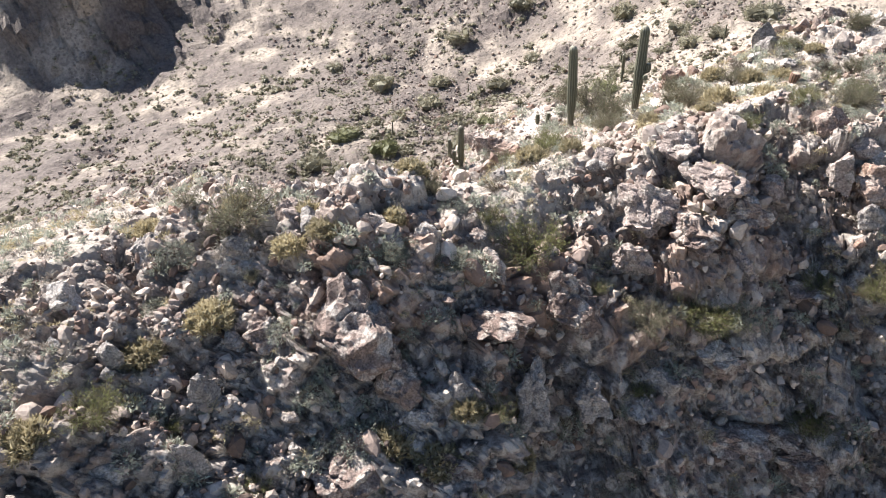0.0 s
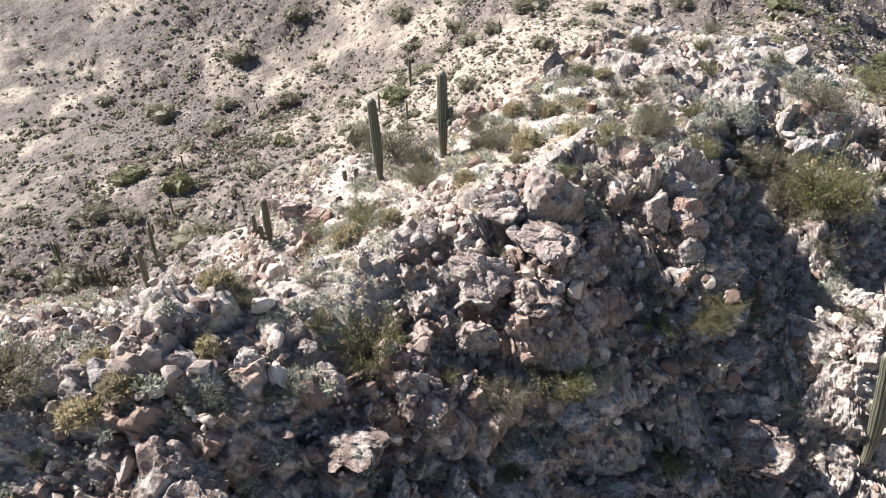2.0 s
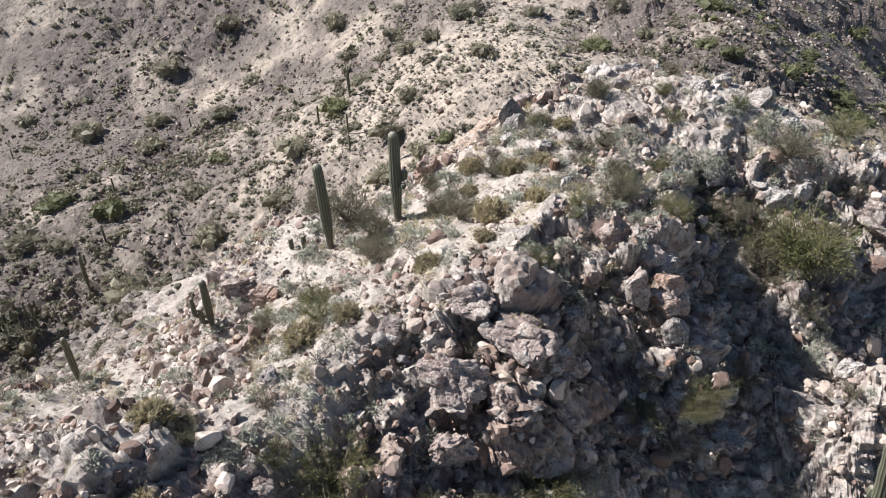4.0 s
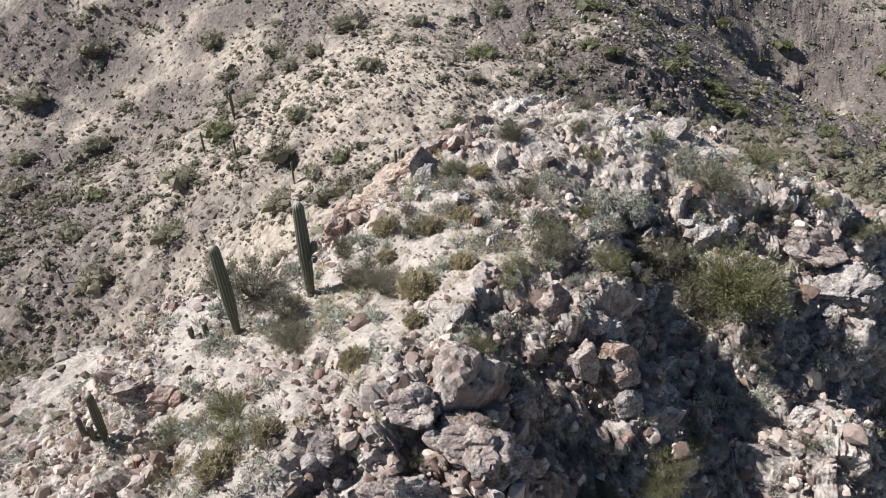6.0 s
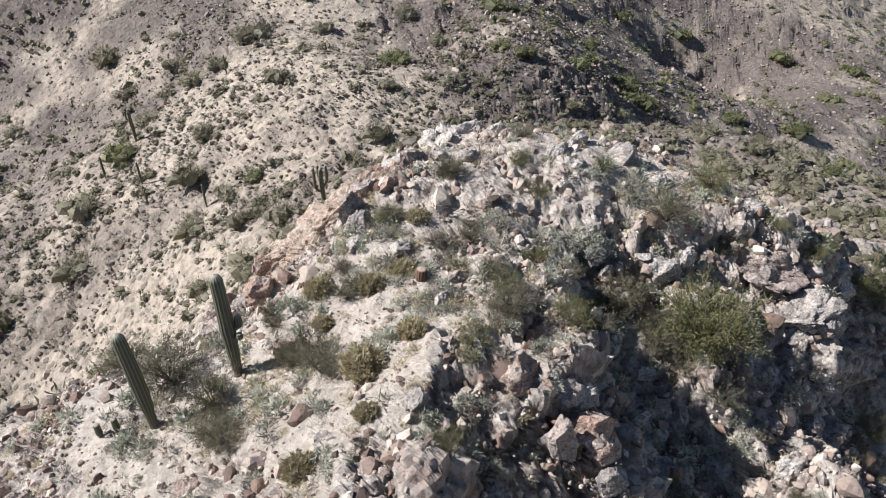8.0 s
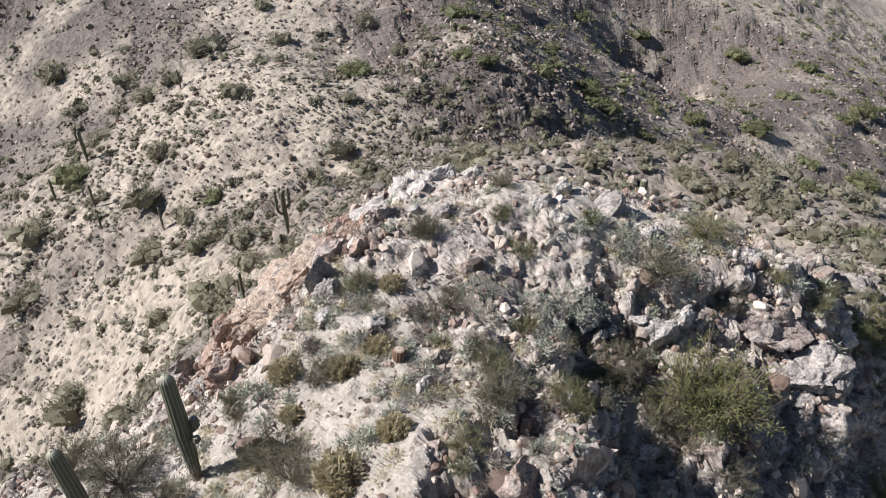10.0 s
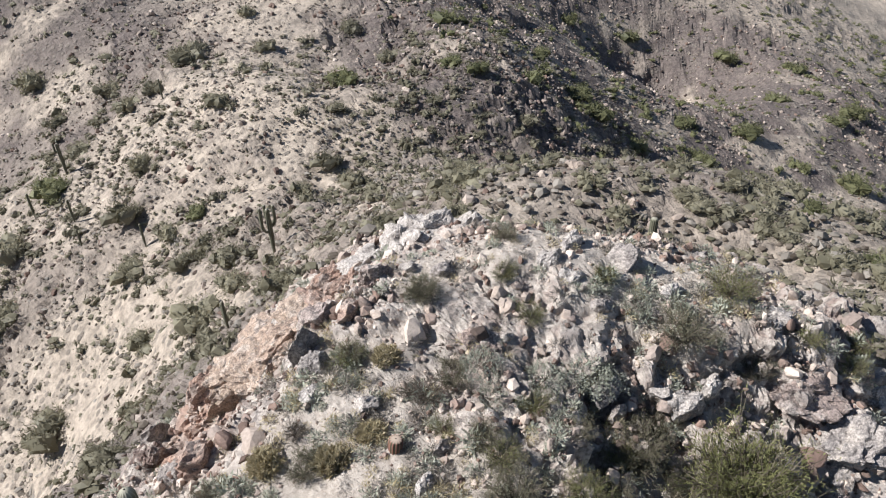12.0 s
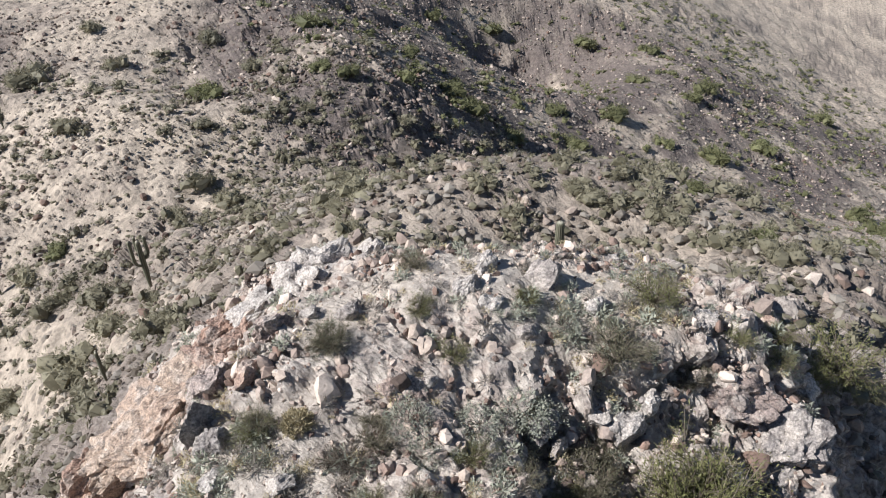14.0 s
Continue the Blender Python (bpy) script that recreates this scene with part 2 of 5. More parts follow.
HOLLOWS = [  # hollows and gullies, 3.2 m wide
    (12, -5, 0), (4.5, -15, -1.56), (24.5, 2.5, -0.41), (-3, -5, -0.52), (4.5, -2.5, -0.4), (-13, -20, -0.01),
    (-10.5, -2.5, -1.31), (24.5, -2.5, -0.02), (-18, -20, -0.29), (14.5, -10, -1.01), (4.5, -20, -2.48), (24.5, 5, -0.09),
    (17, -15, -0.22), (24.5, -15, -2.23), (-3, -12.5, -1.04), (-5.5, -20, -0.64), (-13, -2.5, -1), (-10.5, -17.5, -1.26),
    (-10.5, -5, -0.68), (9.5, -15, -1.12), (19.5, -20, -0.48), (-3, 10, -0.49), (22, -17.5, -0.11), (-8, 10, -0.19),
    (-8, -5, -1.73), (22, 5, -0.66), (7, 10, -0.18), (-0.5, 10, -1.27), (7, -20, -0.88),
]
BUTTRESSES = [  # buttresses and clefts, 1.6 m wide
    (16.4, -10, 0.98), (13.2, -10, -0.63), (8.4, -11.6, 1.52), (6.8, -11.6, -1.97), (3.6, -11.6, 1.05), (0.4, -13.2, -1.07),
    (14.8, -14.8, 4.12), (18, -13.2, -0.73), (11.6, -13.2, -1.27), (8.4, -14.8, 1.5), (14.8, -6.8, -0.71), (6.8, -16.4, -1.88),
    (6.8, 6, -3.66), (11.6, 9.2, 1.88), (11.6, 6, -0.88), (11.6, 2.8, 1.21), (2, -16.4, 0.11), (24.4, -13.2, -2.43),
    (21.2, -13.2, 0.45), (11.6, -5.2, 0.29), (19.6, -8.4, -1.52), (10, -0.4, -0.01), (-1.2, -18, -4.22), (-4.4, -14.8, 0.19),
    (-7.6, -18, -0.79), (22.8, -10, 0.6), (26, -6.8, 0.11), (21.2, -6.8, 0.58), (-9.2, -0.4, -0.82), (6.8, 9.2, 1.3),
]

SCARP = [(-164, 204, 14), (-148, 210, 16), (-134, 212, 17), (-122, 220, 9)]  # a steep ridge on the far mountainside, 12 m wide
FAR_SLOPES = [  # broad swells of the slopes behind the ridge, 30 m wide
    (-20, 40, 1.3), (-20, 80, 1.0), (-20, 120, 0.8), (-20, 160, -1.6), (-20, 200, -1.1), (20, 0, 2.1), (20, 40, 2.4), (20, 80, -3.9),
    (20, 120, -8.9), (20, 160, -6.4), (20, 200, -2.1), (60, 0, 1.7), (60, 40, 2.4), (60, 80, 2.4), (60, 120, -6.1), (60, 160, -6.4),
    (60, 200, -1.3), (100, 40, 3.9), (100, 80, 6.1), (100, 120, 2.3), (140, 80, 1.7), (180, 0, -2.3), (180, 40, -5.3), (180, 80, 4.2),
    (180, 120, 3.3), (220, 0, -0.9), (220, 80, 8.3), (220, 120, 3.2), (260, 80, 2.0),
]


def ramp(v, a, b):
    """0 below a, 1 above b, smooth between."""
    u = np.clip((v - a) / (b - a), 0, 1)
    return u * u * (3 - 2 * u)


def chance(ix, iy, seed):
    """A random number in 0..1 for each cell of a lattice."""
    h = (ix.astype(np.int64) * 374761393 + iy.astype(np.int64) * 668265263 + seed * 1274126177) & 0xFFFFFFFF
    h = ((h ^ (h >> 13)) * 1274126177) & 0xFFFFFFFF
    h = ((h ^ (h >> 16)) * 2246822519) & 0xFFFFFFFF
    return (h ^ (h >> 15)) / 4294967296.0


def soft_noise(x, y, seed):
    ix, iy = np.floor(x), np.floor(y)
    fx, fy = x - ix, y - iy
    fx, fy = fx**3 * (fx * (fx * 6 - 15) + 10), fy**3 * (fy * (fy * 6 - 15) + 10)
    a, b = chance(ix, iy, seed), chance(ix + 1, iy, seed)
    c, d = chance(ix, iy + 1, seed), chance(ix + 1, iy + 1, seed)
    return (a + (b - a) * fx + (c - a) * fy + (a - b - c + d) * fx * fy) * 2 - 1


def solid_noise(x, y, z, size, seed, octaves=3):
    """Soft noise in three dimensions."""
    total, gain = 0.0, 1.0
    for n in range(octaves):
        u, v, w = x / size, y / size, z / size
        iw = np.floor(w)
        f = w - iw
        f = f * f * (3 - 2 * f)
        total = total + gain * ((1 - f) * soft_noise(u + 37 * iw, v - 53 * iw, seed) + f * soft_noise(u + 37 * (iw + 1), v - 53 * (iw + 1), seed))
        size, gain, seed = size * 0.49, gain * 0.5, seed + 1
    return total


def layers_of(x, y, size, seed, octaves=4):
    total, gain, cs, sn = 0.0, 1.0, math.cos(0.6), math.sin(0.6)
    x, y = x / size, y / size
    for n in range(octaves):
        total = total + gain * soft_noise(x, y, seed + n)
        x, y, gain = (x * cs - y * sn) * 2.03, (x * sn + y * cs) * 2.03, gain * 0.5
    return total


def blocks(x, y, size, seed, stretch=1.6, turn=0.5):
    """Broken bedrock: tilted slabs of that size, with open cracks between them."""
    cs, sn = math.cos(turn), math.sin(turn)
    u, v = (x * cs + y * sn) / size / stretch, (-x * sn + y * cs) / size
    ix, iy = np.floor(u), np.floor(v)
    near, second, top = np.full(u.shape, 9.0), np.full(u.shape, 9.0), np.zeros(u.shape)
    for i in (-1, 0, 1):
        for j in (-1, 0, 1):
            cx, cy = ix + i, iy + j
            du = cx + 0.1 + 0.8 * chance(cx, cy, seed) - u
            dv = cy + 0.1 + 0.8 * chance(cx, cy, seed + 7) - v
            far = np.hypot(du, dv)
            lean = (chance(cx, cy, seed + 3) - 0.5) * du + (chance(cx, cy, seed + 5) - 0.5) * dv
            level = chance(cx, cy, seed + 11) * 2 - 1 + 2.2 * lean
            closer = far < near
            second = np.where(closer, near, np.minimum(second, far))
            top = np.where(closer, level, top)
            near = np.where(closer, far, near)
    return top - 1.1 * (1 - ramp(second - near, 0.0, 0.11))


def rubbly(x, y, z, size, seed, stretch=1.5, turn=0.5):
    """Broken bedrock in three dimensions, so that steep faces break into blocks and not into columns."""
    cs, sn = math.cos(turn), math.sin(turn)
    u, v, w = (x * cs + y * sn) / size / stretch, (-x * sn + y * cs) / size, (z + 0.25 * x) / size
    iu, iv, iw = np.floor(u), np.floor(v), np.floor(w)
    near, second, top, next_top = np.full(u.shape, 9.0), np.full(u.shape, 9.0), np.zeros(u.shape), np.zeros(u.shape)
    for i in (-1, 0, 1):
        for j in (-1, 0, 1):
            for k in (-1, 0, 1):
                cu, cv = iu + i + 57 * (iw + k), iv + j - 31 * (iw + k)
                du = iu + i + 0.1 + 0.8 * chance(cu, cv, seed) - u
                dv = iv + j + 0.1 + 0.8 * chance(cu, cv, seed + 7) - v
                dw = iw + k + 0.1 + 0.8 * chance(cu, cv, seed + 9) - w
                far = np.sqrt(du * du + dv * dv + dw * dw)
                closer = far < near
                lean = (chance(cu, cv, seed + 3) - 0.5) * du + (chance(cu, cv, seed + 5) - 0.5) * dv
                level = chance(cu, cv, seed + 11) * 2 - 1 + 1.6 * lean
                next_top = np.where(closer, top, np.where(far < second, level, next_top))
                second = np.where(closer, near, np.minimum(second, far))
                top = np.where(closer, level, top)
                near = np.where(closer, far, near)
    edge = 0.5 + 0.5 * ramp(second - near, 0.0, 0.28)
    return top * edge + next_top * (1 - edge) - 0.65 * (1 - ramp(second - near, 0.0, 0.16))


WIDTHS = ((MOUNTAINS, 110.0), (SPURS, 24.0), (VALLEYS, 24.0), (RIBS, 12.0), (SCARP, 12.0), (SHOULDERS, 7.5), (KNOLLS, 3.2), (HOLLOWS, 3.2), (BUTTRESSES, 1.6))


def lie(x, y):
    """The smooth lie of the land and its two slopes."""
    z, sx, sy = np.full(x.shape, -125.0), np.zeros(x.shape), np.zeros(x.shape)
    for some, width in WIDTHS:
        for cx, cy, rise in some:
            k = np.flatnonzero((np.abs(x - cx) < 4.5 * width) & (np.abs(y - cy) < 4.5 * width))
            dx, dy = x[k] - cx, y[k] - cy
            g = rise * np.exp(-(dx * dx + dy * dy) / (2 * width * width))
            z[k] += g
            sx[k] -= g * dx / width**2
            sy[k] -= g * dy / width**2
    # the far slopes, which leave the ridge as it is
    k = np.flatnonzero(np.hypot(x - 5, y + 6) > 22)
    share, swell = ramp(np.hypot(x[k] - 5, y[k] + 6), 22, 46), np.zeros(len(k))
    for cx, cy, rise in FAR_SLOPES:
        g = rise * np.exp(-((x[k] - cx) ** 2 + (y[k] - cy) ** 2) / 1800.0)
        swell += g
        sx[k] -= share * g * (x[k] - cx) / 900.0
        sy[k] -= share * g * (y[k] - cy) / 900.0
    z[k] += share * swell
    return z, sx, sy


def bareness(x, y, sx, sy):
    """How much bedrock shows: 0 on gravel, 1 on the cliffs."""
    steep = np.hypot(sx, sy) + 0.16 * layers_of(x, y, 5.0, 40, 3)
    bare = ramp(steep, 0.26, 0.7)
    for cx, cy, size, much in OUTCROPS:
        bare = np.maximum(bare, much * ramp(-np.hypot(x - cx, y - cy) / size + 0.25 * layers_of(x, y, 1.5, 44, 2), -1.15, -0.7))
    for cx, cy, size, much in GRAVEL:
        bare = bare * (1 - much * ramp(-np.hypot(x - cx, y - cy) / size + 0.2 * layers_of(x, y, 1.2, 47, 2), -1.2, -0.7))
    return bare


def ridge_relief(x, y, z, sx, sy):
    """Bedrock and gravel on the ridge."""
    bare = bareness(x, y, sx, sy)
    wx, wy, wz = x + 0.16 * solid_noise(x, y, z, 0.8, 60, 2), y + 0.16 * solid_noise(x, y, z, 0.8, 63, 2), z + 0.16 * solid_noise(x, y, z, 0.8, 66, 2)
    rock = 0.62 * rubbly(wx, wy, wz, 1.9, 1) + 0.3 * rubbly(wx, wy, wz, 0.8, 20, 1.3, 0.8) + 0.13 * rubbly(wx, wy, wz, 0.4, 30, 1.2, 0.2) + 0.08 * solid_noise(x, y, z, 0.5, 68, 3)
    dirt = 0.16 * layers_of(x, y, 2.2, 70, 4) + 0.035 * blocks(x, y, 0.45, 75, 1.2)
    return bare * rock * (1 - 0.45 * ramp(y, -6, -2)) + (1 - 0.8 * bare) * dirt


def slope_relief(x, y, z):
    """Humps and broken ledges on the hillsides away from the ridge."""
    craggy = ramp(layers_of(x, y, 18, 95, 4), 0.0, 0.7)
    crags = 0.8 * craggy * rubbly(x, y, z, 7.0, 85, 1.5, 0.9)
    steep = np.exp(-(((x + 132) / 42) ** 2) - ((y - 214) / 26) ** 2)
    crags = crags + 3.4 * steep * rubbly(x, y, z, 10.0, 86, 1.2, 0.3)
    rubble = (0.1 + 0.14 * craggy + 0.2 * shaded_rockiness(x, y)) * (1 - ramp(np.hypot(x - 3, y + 26), 120, 190)) * rubbly(x, y, z, 2.4, 90, 1.3, 0.4)
    return 0.9 * layers_of(x, y, 20, 80, 3) + crags + rubble + 0.5 * solid_noise(x, y, z, 5.0, 88, 2)


def surface(x, y):
    """The ground at arrays of places: the smooth height, its slopes, and how far rock and soil stand out from it, square to it."""
    x, y = np.asarray(x, float), np.asarray(y, float)
    z, sx, sy = lie(x, y)
    near = 1 - ramp(np.hypot(x - 5, y + 6), 26, 60)
    out = np.zeros(x.shape)
    k = near > 0
    out[k] += near[k] * ridge_relief(x[k], y[k], z[k], sx[k], sy[k])
    k = near < 1
    out[k] += (1 - near[k]) * slope_relief(x[k], y[k], z[k])
    return z, sx, sy, out


def relief(x, y):
    z, sx, sy, out = surface(x, y)
    return z + out * np.sqrt(1 + sx * sx + sy * sy) * 0.8


def shaded_rockiness(x, y):
    """The far slopes of dark rock, to the north-west and on the eastern spur; also colours in the shade they lie in."""
    return np.maximum(0.9 * ramp(y - 0.6 * x, 75, 135), ramp(x - 0.6 * y, 6, 34) * ramp(x, 30, 44) * ramp(y, -8, 14) * (1 - ramp(x + 0.35 * y, 280, 335)))


# ---- mesh helpers ----
def mesh_of(name, verts, faces, mat, smooth=False):
    """A mesh from arrays: verts (n, 3), faces (m, 3) or (m, 4)."""
    me = bpy.data.meshes.new(name)
    verts, faces = np.asarray(verts, np.float32), np.asarray(faces, np.int32)
    me.vertices.add(len(verts))
    me.vertices.foreach_set("co", verts.ravel())
    me.loops.add(faces.size)
    me.loops.foreach_set("vertex_index", faces.ravel())
    me.polygons.add(len(faces))
    me.polygons.foreach_set("loop_start", np.arange(0, faces.size, faces.shape[1], dtype=np.int32))
    me.polygons.foreach_set("use_smooth", np.full(len(faces), smooth))
    me.materials.append(mat)
    me.update(calc_edges=True)
    return me


def mark(me, name, values):
    a = me.attributes.new(name, "FLOAT", "POINT")
    a.data.foreach_set("value", np.asarray(values, np.float32))


def join(pieces):
    """Joins (verts, faces) pairs into one."""
    verts, faces, start = [], [], 0
    for v, f in pieces:
        verts.append(v)
        faces.append(np.asarray(f) + start)
        start += len(v)
    return np.concatenate(verts), np.concatenate(faces)


def ball(level):
    bm = bmesh.new()
    bmesh.ops.create_icosphere(bm, subdivisions=level, radius=1.0)
    bm.verts.ensure_lookup_table()
    v = np.array([p.co[:] for p in bm.verts])
    f = np.array([[p.index for p in face.verts] for face in bm.faces])
    bm.free()
    return v, f


BALLS = {n: ball(n) for n in (1, 2, 3, 4, 5)}


def chisel(rng, level, cuts, rough, shape=(1.0, 0.8, 0.7)):
    """A broken rock: a ball cut flat by random planes, with chipped faces."""
    v, f = BALLS[level]
    v = v * (1 + 0.25 * solid_noise(v[:, 0], v[:, 1], v[:, 2], 0.8, int(rng.integers(1000)), 2))[:, None]
    for n in range(cuts):
        axis = rng.normal(size=3)
        axis /= np.linalg.norm(axis)
        over = np.maximum(v @ axis - rng.uniform(0.4, 0.76), 0)
        v = v - over[:, None] * axis * rng.uniform(0.8, 1.0)
    seed = int(rng.integers(1000))
    n = v / np.linalg.norm(v, axis=1)[:, None]
    wx, wy, wz = (v[:, k] + 0.08 * solid_noise(v[:, 0], v[:, 1], v[:, 2], 0.4, seed + 50 + k, 2) for k in range(3))
    chips = rubbly(wx, wy, wz, 0.62, seed) + 0.45 * rubbly(wx, wy, wz, 0.3, seed + 9) + solid_noise(v[:, 0], v[:, 1], v[:, 2], 0.4, seed, 4)
    v = v + n * (rough * chips)[:, None]
    return v * np.array(shape), f


def turned(rng, lean=3.2):
    return np.array(Euler((rng.uniform(-lean, lean), rng.uniform(-lean, lean), rng.uniform(-3.2, 3.2))).to_matrix())


def tube(points, radii, sides=5):
    points, radii = np.asarray(points, float), np.asarray(radii, float)
    way = np.gradient(points, axis=0)
    way /= np.linalg.norm(way, axis=1)[:, None] + 1e-9
    side = np.cross(way, (0.31, 0.77, 0.55))
    side /= np.linalg.norm(side, axis=1)[:, None] + 1e-9
    up = np.cross(side, way)
    a = np.arange(sides) * 2 * np.pi / sides
    v = points[:, None] + radii[:, None, None] * (np.cos(a)[None, :, None] * side[:, None] + np.sin(a)[None, :, None] * up[:, None])
    k = np.arange(len(points) - 1)[:, None] * sides
    i, j = np.arange(sides)[None], (np.arange(sides)[None] + 1) % sides
    f = np.stack([k + i, k + j, k + sides + j, k + sides + i], -1).reshape(-1, 4)
    return v.reshape(-1, 3), np.concatenate([f[:, [0, 1, 2]], f[:, [0, 2, 3]]])


def thing(name, label, category, group=""):
    return tagged(new(name), label, category, group)


def part_of(name, me, parent, label=""):
    ob = new(name, me)
    ob.parent = parent
    return tagged(ob, label)


# ---- the ground: one round sheet, fine on the ridge and coarser away to the horizon ----
def build_ground():
    # spokes run from a hub south of the cliff, close together towards the ridge and the hills behind it
    turn = np.linspace(-0.5, 2 * np.pi - 0.5, 7201)[:-1]
    fine = 0.05 + ramp(turn, radians(-16), radians(-9)) * (1 - ramp(turn, radians(170), radians(182)))
    share = np.concatenate([[0], np.cumsum(fine)])
    spokes = 1020
    a = np.interp(np.arange(spokes) / spokes, share / share[-1], np.append(turn, 2 * np.pi - 0.5))
    radii, step = [40.0], 0.2
    while radii[-1] < 2400:
        step *= 1.011 if radii[-1] < 380 else 1.08
        radii.append(radii[-1] + step)
    # on the ridge the rings lie closer together where the ground is steep
    rough_r, rings = np.linspace(0.5, 40.0, 264), 295
    ca, sa = np.cos(a[::4]), np.sin(a[::4])
    px, py = 3.0 + rough_r[:, None] * ca, -26.0 + rough_r[:, None] * sa
    _, px_slope, py_slope = lie(px.ravel(), py.ravel())
    fall = px_slope.reshape(px.shape) * ca + py_slope.reshape(px.shape) * sa
    dense = np.sqrt(1 + np.minimum(np.abs(fall), 3.0) ** 2) * (0.12 + 0.88 * ramp(rough_r, 3.0, 7.0))[:, None]
    for n in range(3):
        dense = (dense + np.roll(dense, 1, 1) + np.roll(dense, -1, 1)) / 3
    total = np.concatenate([np.zeros((1, dense.shape[1])), np.cumsum((dense[1:] + dense[:-1]) / 2, 0)])
    near_r = np.stack([np.interp(np.linspace(0, 1, rings), total[:, n] / total[-1, n], rough_r) for n in range(dense.shape[1])], 1)
    near_r = np.stack([near_r * (1 - k / 4) + np.roll(near_r, -1, 1) * (k / 4) for k in range(4)], 2).reshape(rings, spokes)
    r = np.concatenate([near_r, np.repeat(np.array(radii[1:])[:, None], spokes, 1)])
    x = np.concatenate([[3.0], (3.0 + r * np.cos(a)[None]).ravel()])
    y = np.concatenate([[-26.0], (-26.0 + r * np.sin(a)[None]).ravel()])
    z, sx, sy, out = surface(x, y)
    bare = bareness(x, y, sx, sy)
    steep = np.sqrt(1 + sx * sx + sy * sy)
    k = 1 + np.arange(len(r) - 1)[:, None] * spokes
    i, j = np.arange(spokes)[None], (np.arange(spokes)[None] + 1) % spokes
    quads = np.stack([k + i, k + spokes + i, k + spokes + j, k + j], -1).reshape(-1, 4)
    hub = np.stack([np.zeros(spokes, int), 1 + i[0], 1 + j[0]], 1)
    faces = np.concatenate([quads[:, [0, 1, 2]], quads[:, [0, 2, 3]], hub])
    me = mesh_of("ground", np.stack([x - sx / steep * out, y - sy / steep * out, z + out / steep], 1), faces, GROUND)
    near = 1 - ramp(np.hypot(x - 5, y + 6), 26, 60)
    # dark rock plus painted shade where far slopes turn from the sun
    dim = shaded_rockiness(x, y)
    far = np.clip(0.5 * ramp(layers_of(x, y, 18, 95, 4), -0.1, 0.7) + 1.0 * dim * ramp(layers_of(x, y, 12, 97, 4), -1.0, 0.1), 0, 1)
    mark(me, "bare", near * bare + (1 - near) * far)
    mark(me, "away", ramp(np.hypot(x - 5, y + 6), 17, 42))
    rust = np.zeros(x.shape)
    for cx, cy, size, much in RUSTY:
        rust = np.maximum(rust, much * ramp(-np.hypot(x - cx, y - cy) / size + 0.5 * layers_of(x, y, 1.2, 130, 3), -1.1, -0.3))
    mark(me, "rust", rust)
    return tagged(new("ground", me), "pale stony desert hillside of gravel and broken bedrock", "ground", kind="structure")


RUSTY = [  # x, y, reach, how strong: iron-stained bedrock
    (5.4, 2.6, 1.3, 0.8), (7.6, 8.6, 2.0, 0.8), (8.6, 8.0, 2.0, 0.8), (9.8, 7.2, 2.0, 0.7), (11.4, 6.6, 1.8, 0.75), (12.8, 5.8, 1.6, 0.8), (11.3, 4.4, 1.4, 0.5), (-8.0, -14.0, 2.5, 0.75), (-2.5, -13.5, 3.0, 0.85), (2.0, -12.5, 2.5, 0.6), (-0.5, -5.0, 1.2, 0.5), (9.4, -11.0, 1.5, 0.6), (5.0, -11.0, 2.5, 0.4),
]
build_ground()


# ---- where the boulders and shrubs stand ----
CLIFF_BOULDERS = [  # on the south cliff: stone, x, y, width, height
    ("grey", -8.6, -15.8, 4.69, 5.11), ("pink", -4.3, -15.2, 3.54, 2.5), ("pink", -11, -15.9, 1.64, 2.75), ("grey", -7.2, -16.7, 1.9, 2.65), ("pink", -8.2, -18.3, 3.23, 2.6),
    ("grey", -5.5, -18.4, 2.2, 2.19), ("rust", -1.6, -13.8, 2.43, 3.08), ("pink", 4.3, -12.7, 1.24, 2.01), ("pink", 1.2, -11.3, 1.92, 2.04), ("pink", 3.4, -11.2, 2.46, 1.45),
    ("pink", 4.1, -11.7, 2.09, 1.56), ("grey", -5.1, -16.9, 0.95, 1.83), ("white", -6.5, -17.4, 1.03, 0.81), ("grey", 3.7, -14.3, 1.62, 1.35), ("pink", 4, -15.7, 3.27, 2.49),
    ("grey", 6.9, -15.6, 2.16, 2.08), ("white", 3, -13.8, 0.95, 0.67), ("white", -11.7, -12.3, 1.03, 0.99), ("pink", -10.9, -12.6, 0.92, 1.3), ("rust", -15.3, -11.3, 0.83, 0.83),
    ("grey", -9.9, -13.2, 1.27, 1.28), ("grey", -15.6, -17.2, 0.99, 1.56), ("grey", -15.7, -13.2, 1.3, 1.09), ("white", -17.6, -15.6, 1.21, 1.22),
]
CLIFF_BOULDERS_MORE = [  # on the south cliff: stone, x, y, width, height
    ("grey", -12.4, -13.5, 1.27, 0.96), ("white", -6.4, -13.5, 0.9, 1.27), ("pink", -4.1, -13.7, 1.09, 1.5), ("rust", -2.3, -12.9, 1.32, 1.78), ("pink", 0.6, -12.3, 1.54, 1.59),
    ("grey", 2.6, -12.3, 1.7, 1.55), ("white", -8.8, -18.9, 1.67, 1.18), ("grey", -2.8, -16, 1.45, 2.35), ("grey", -0.8, -15.5, 1.5, 1.54), ("grey", 1.6, -15.1, 1.13, 1.33),
    ("grey", -12.8, -17.6, 1, 1.57), ("grey", -13, -19.3, 1.28, 1.51), ("white", -14.8, -20, 1.25, 0.92), ("pink", -8.1, -13.3, 1.08, 1.06), ("grey", -8.8, -13.6, 0.89, 0.95),
    ("grey", -7.5, -13.7, 1.07, 0.94),
]
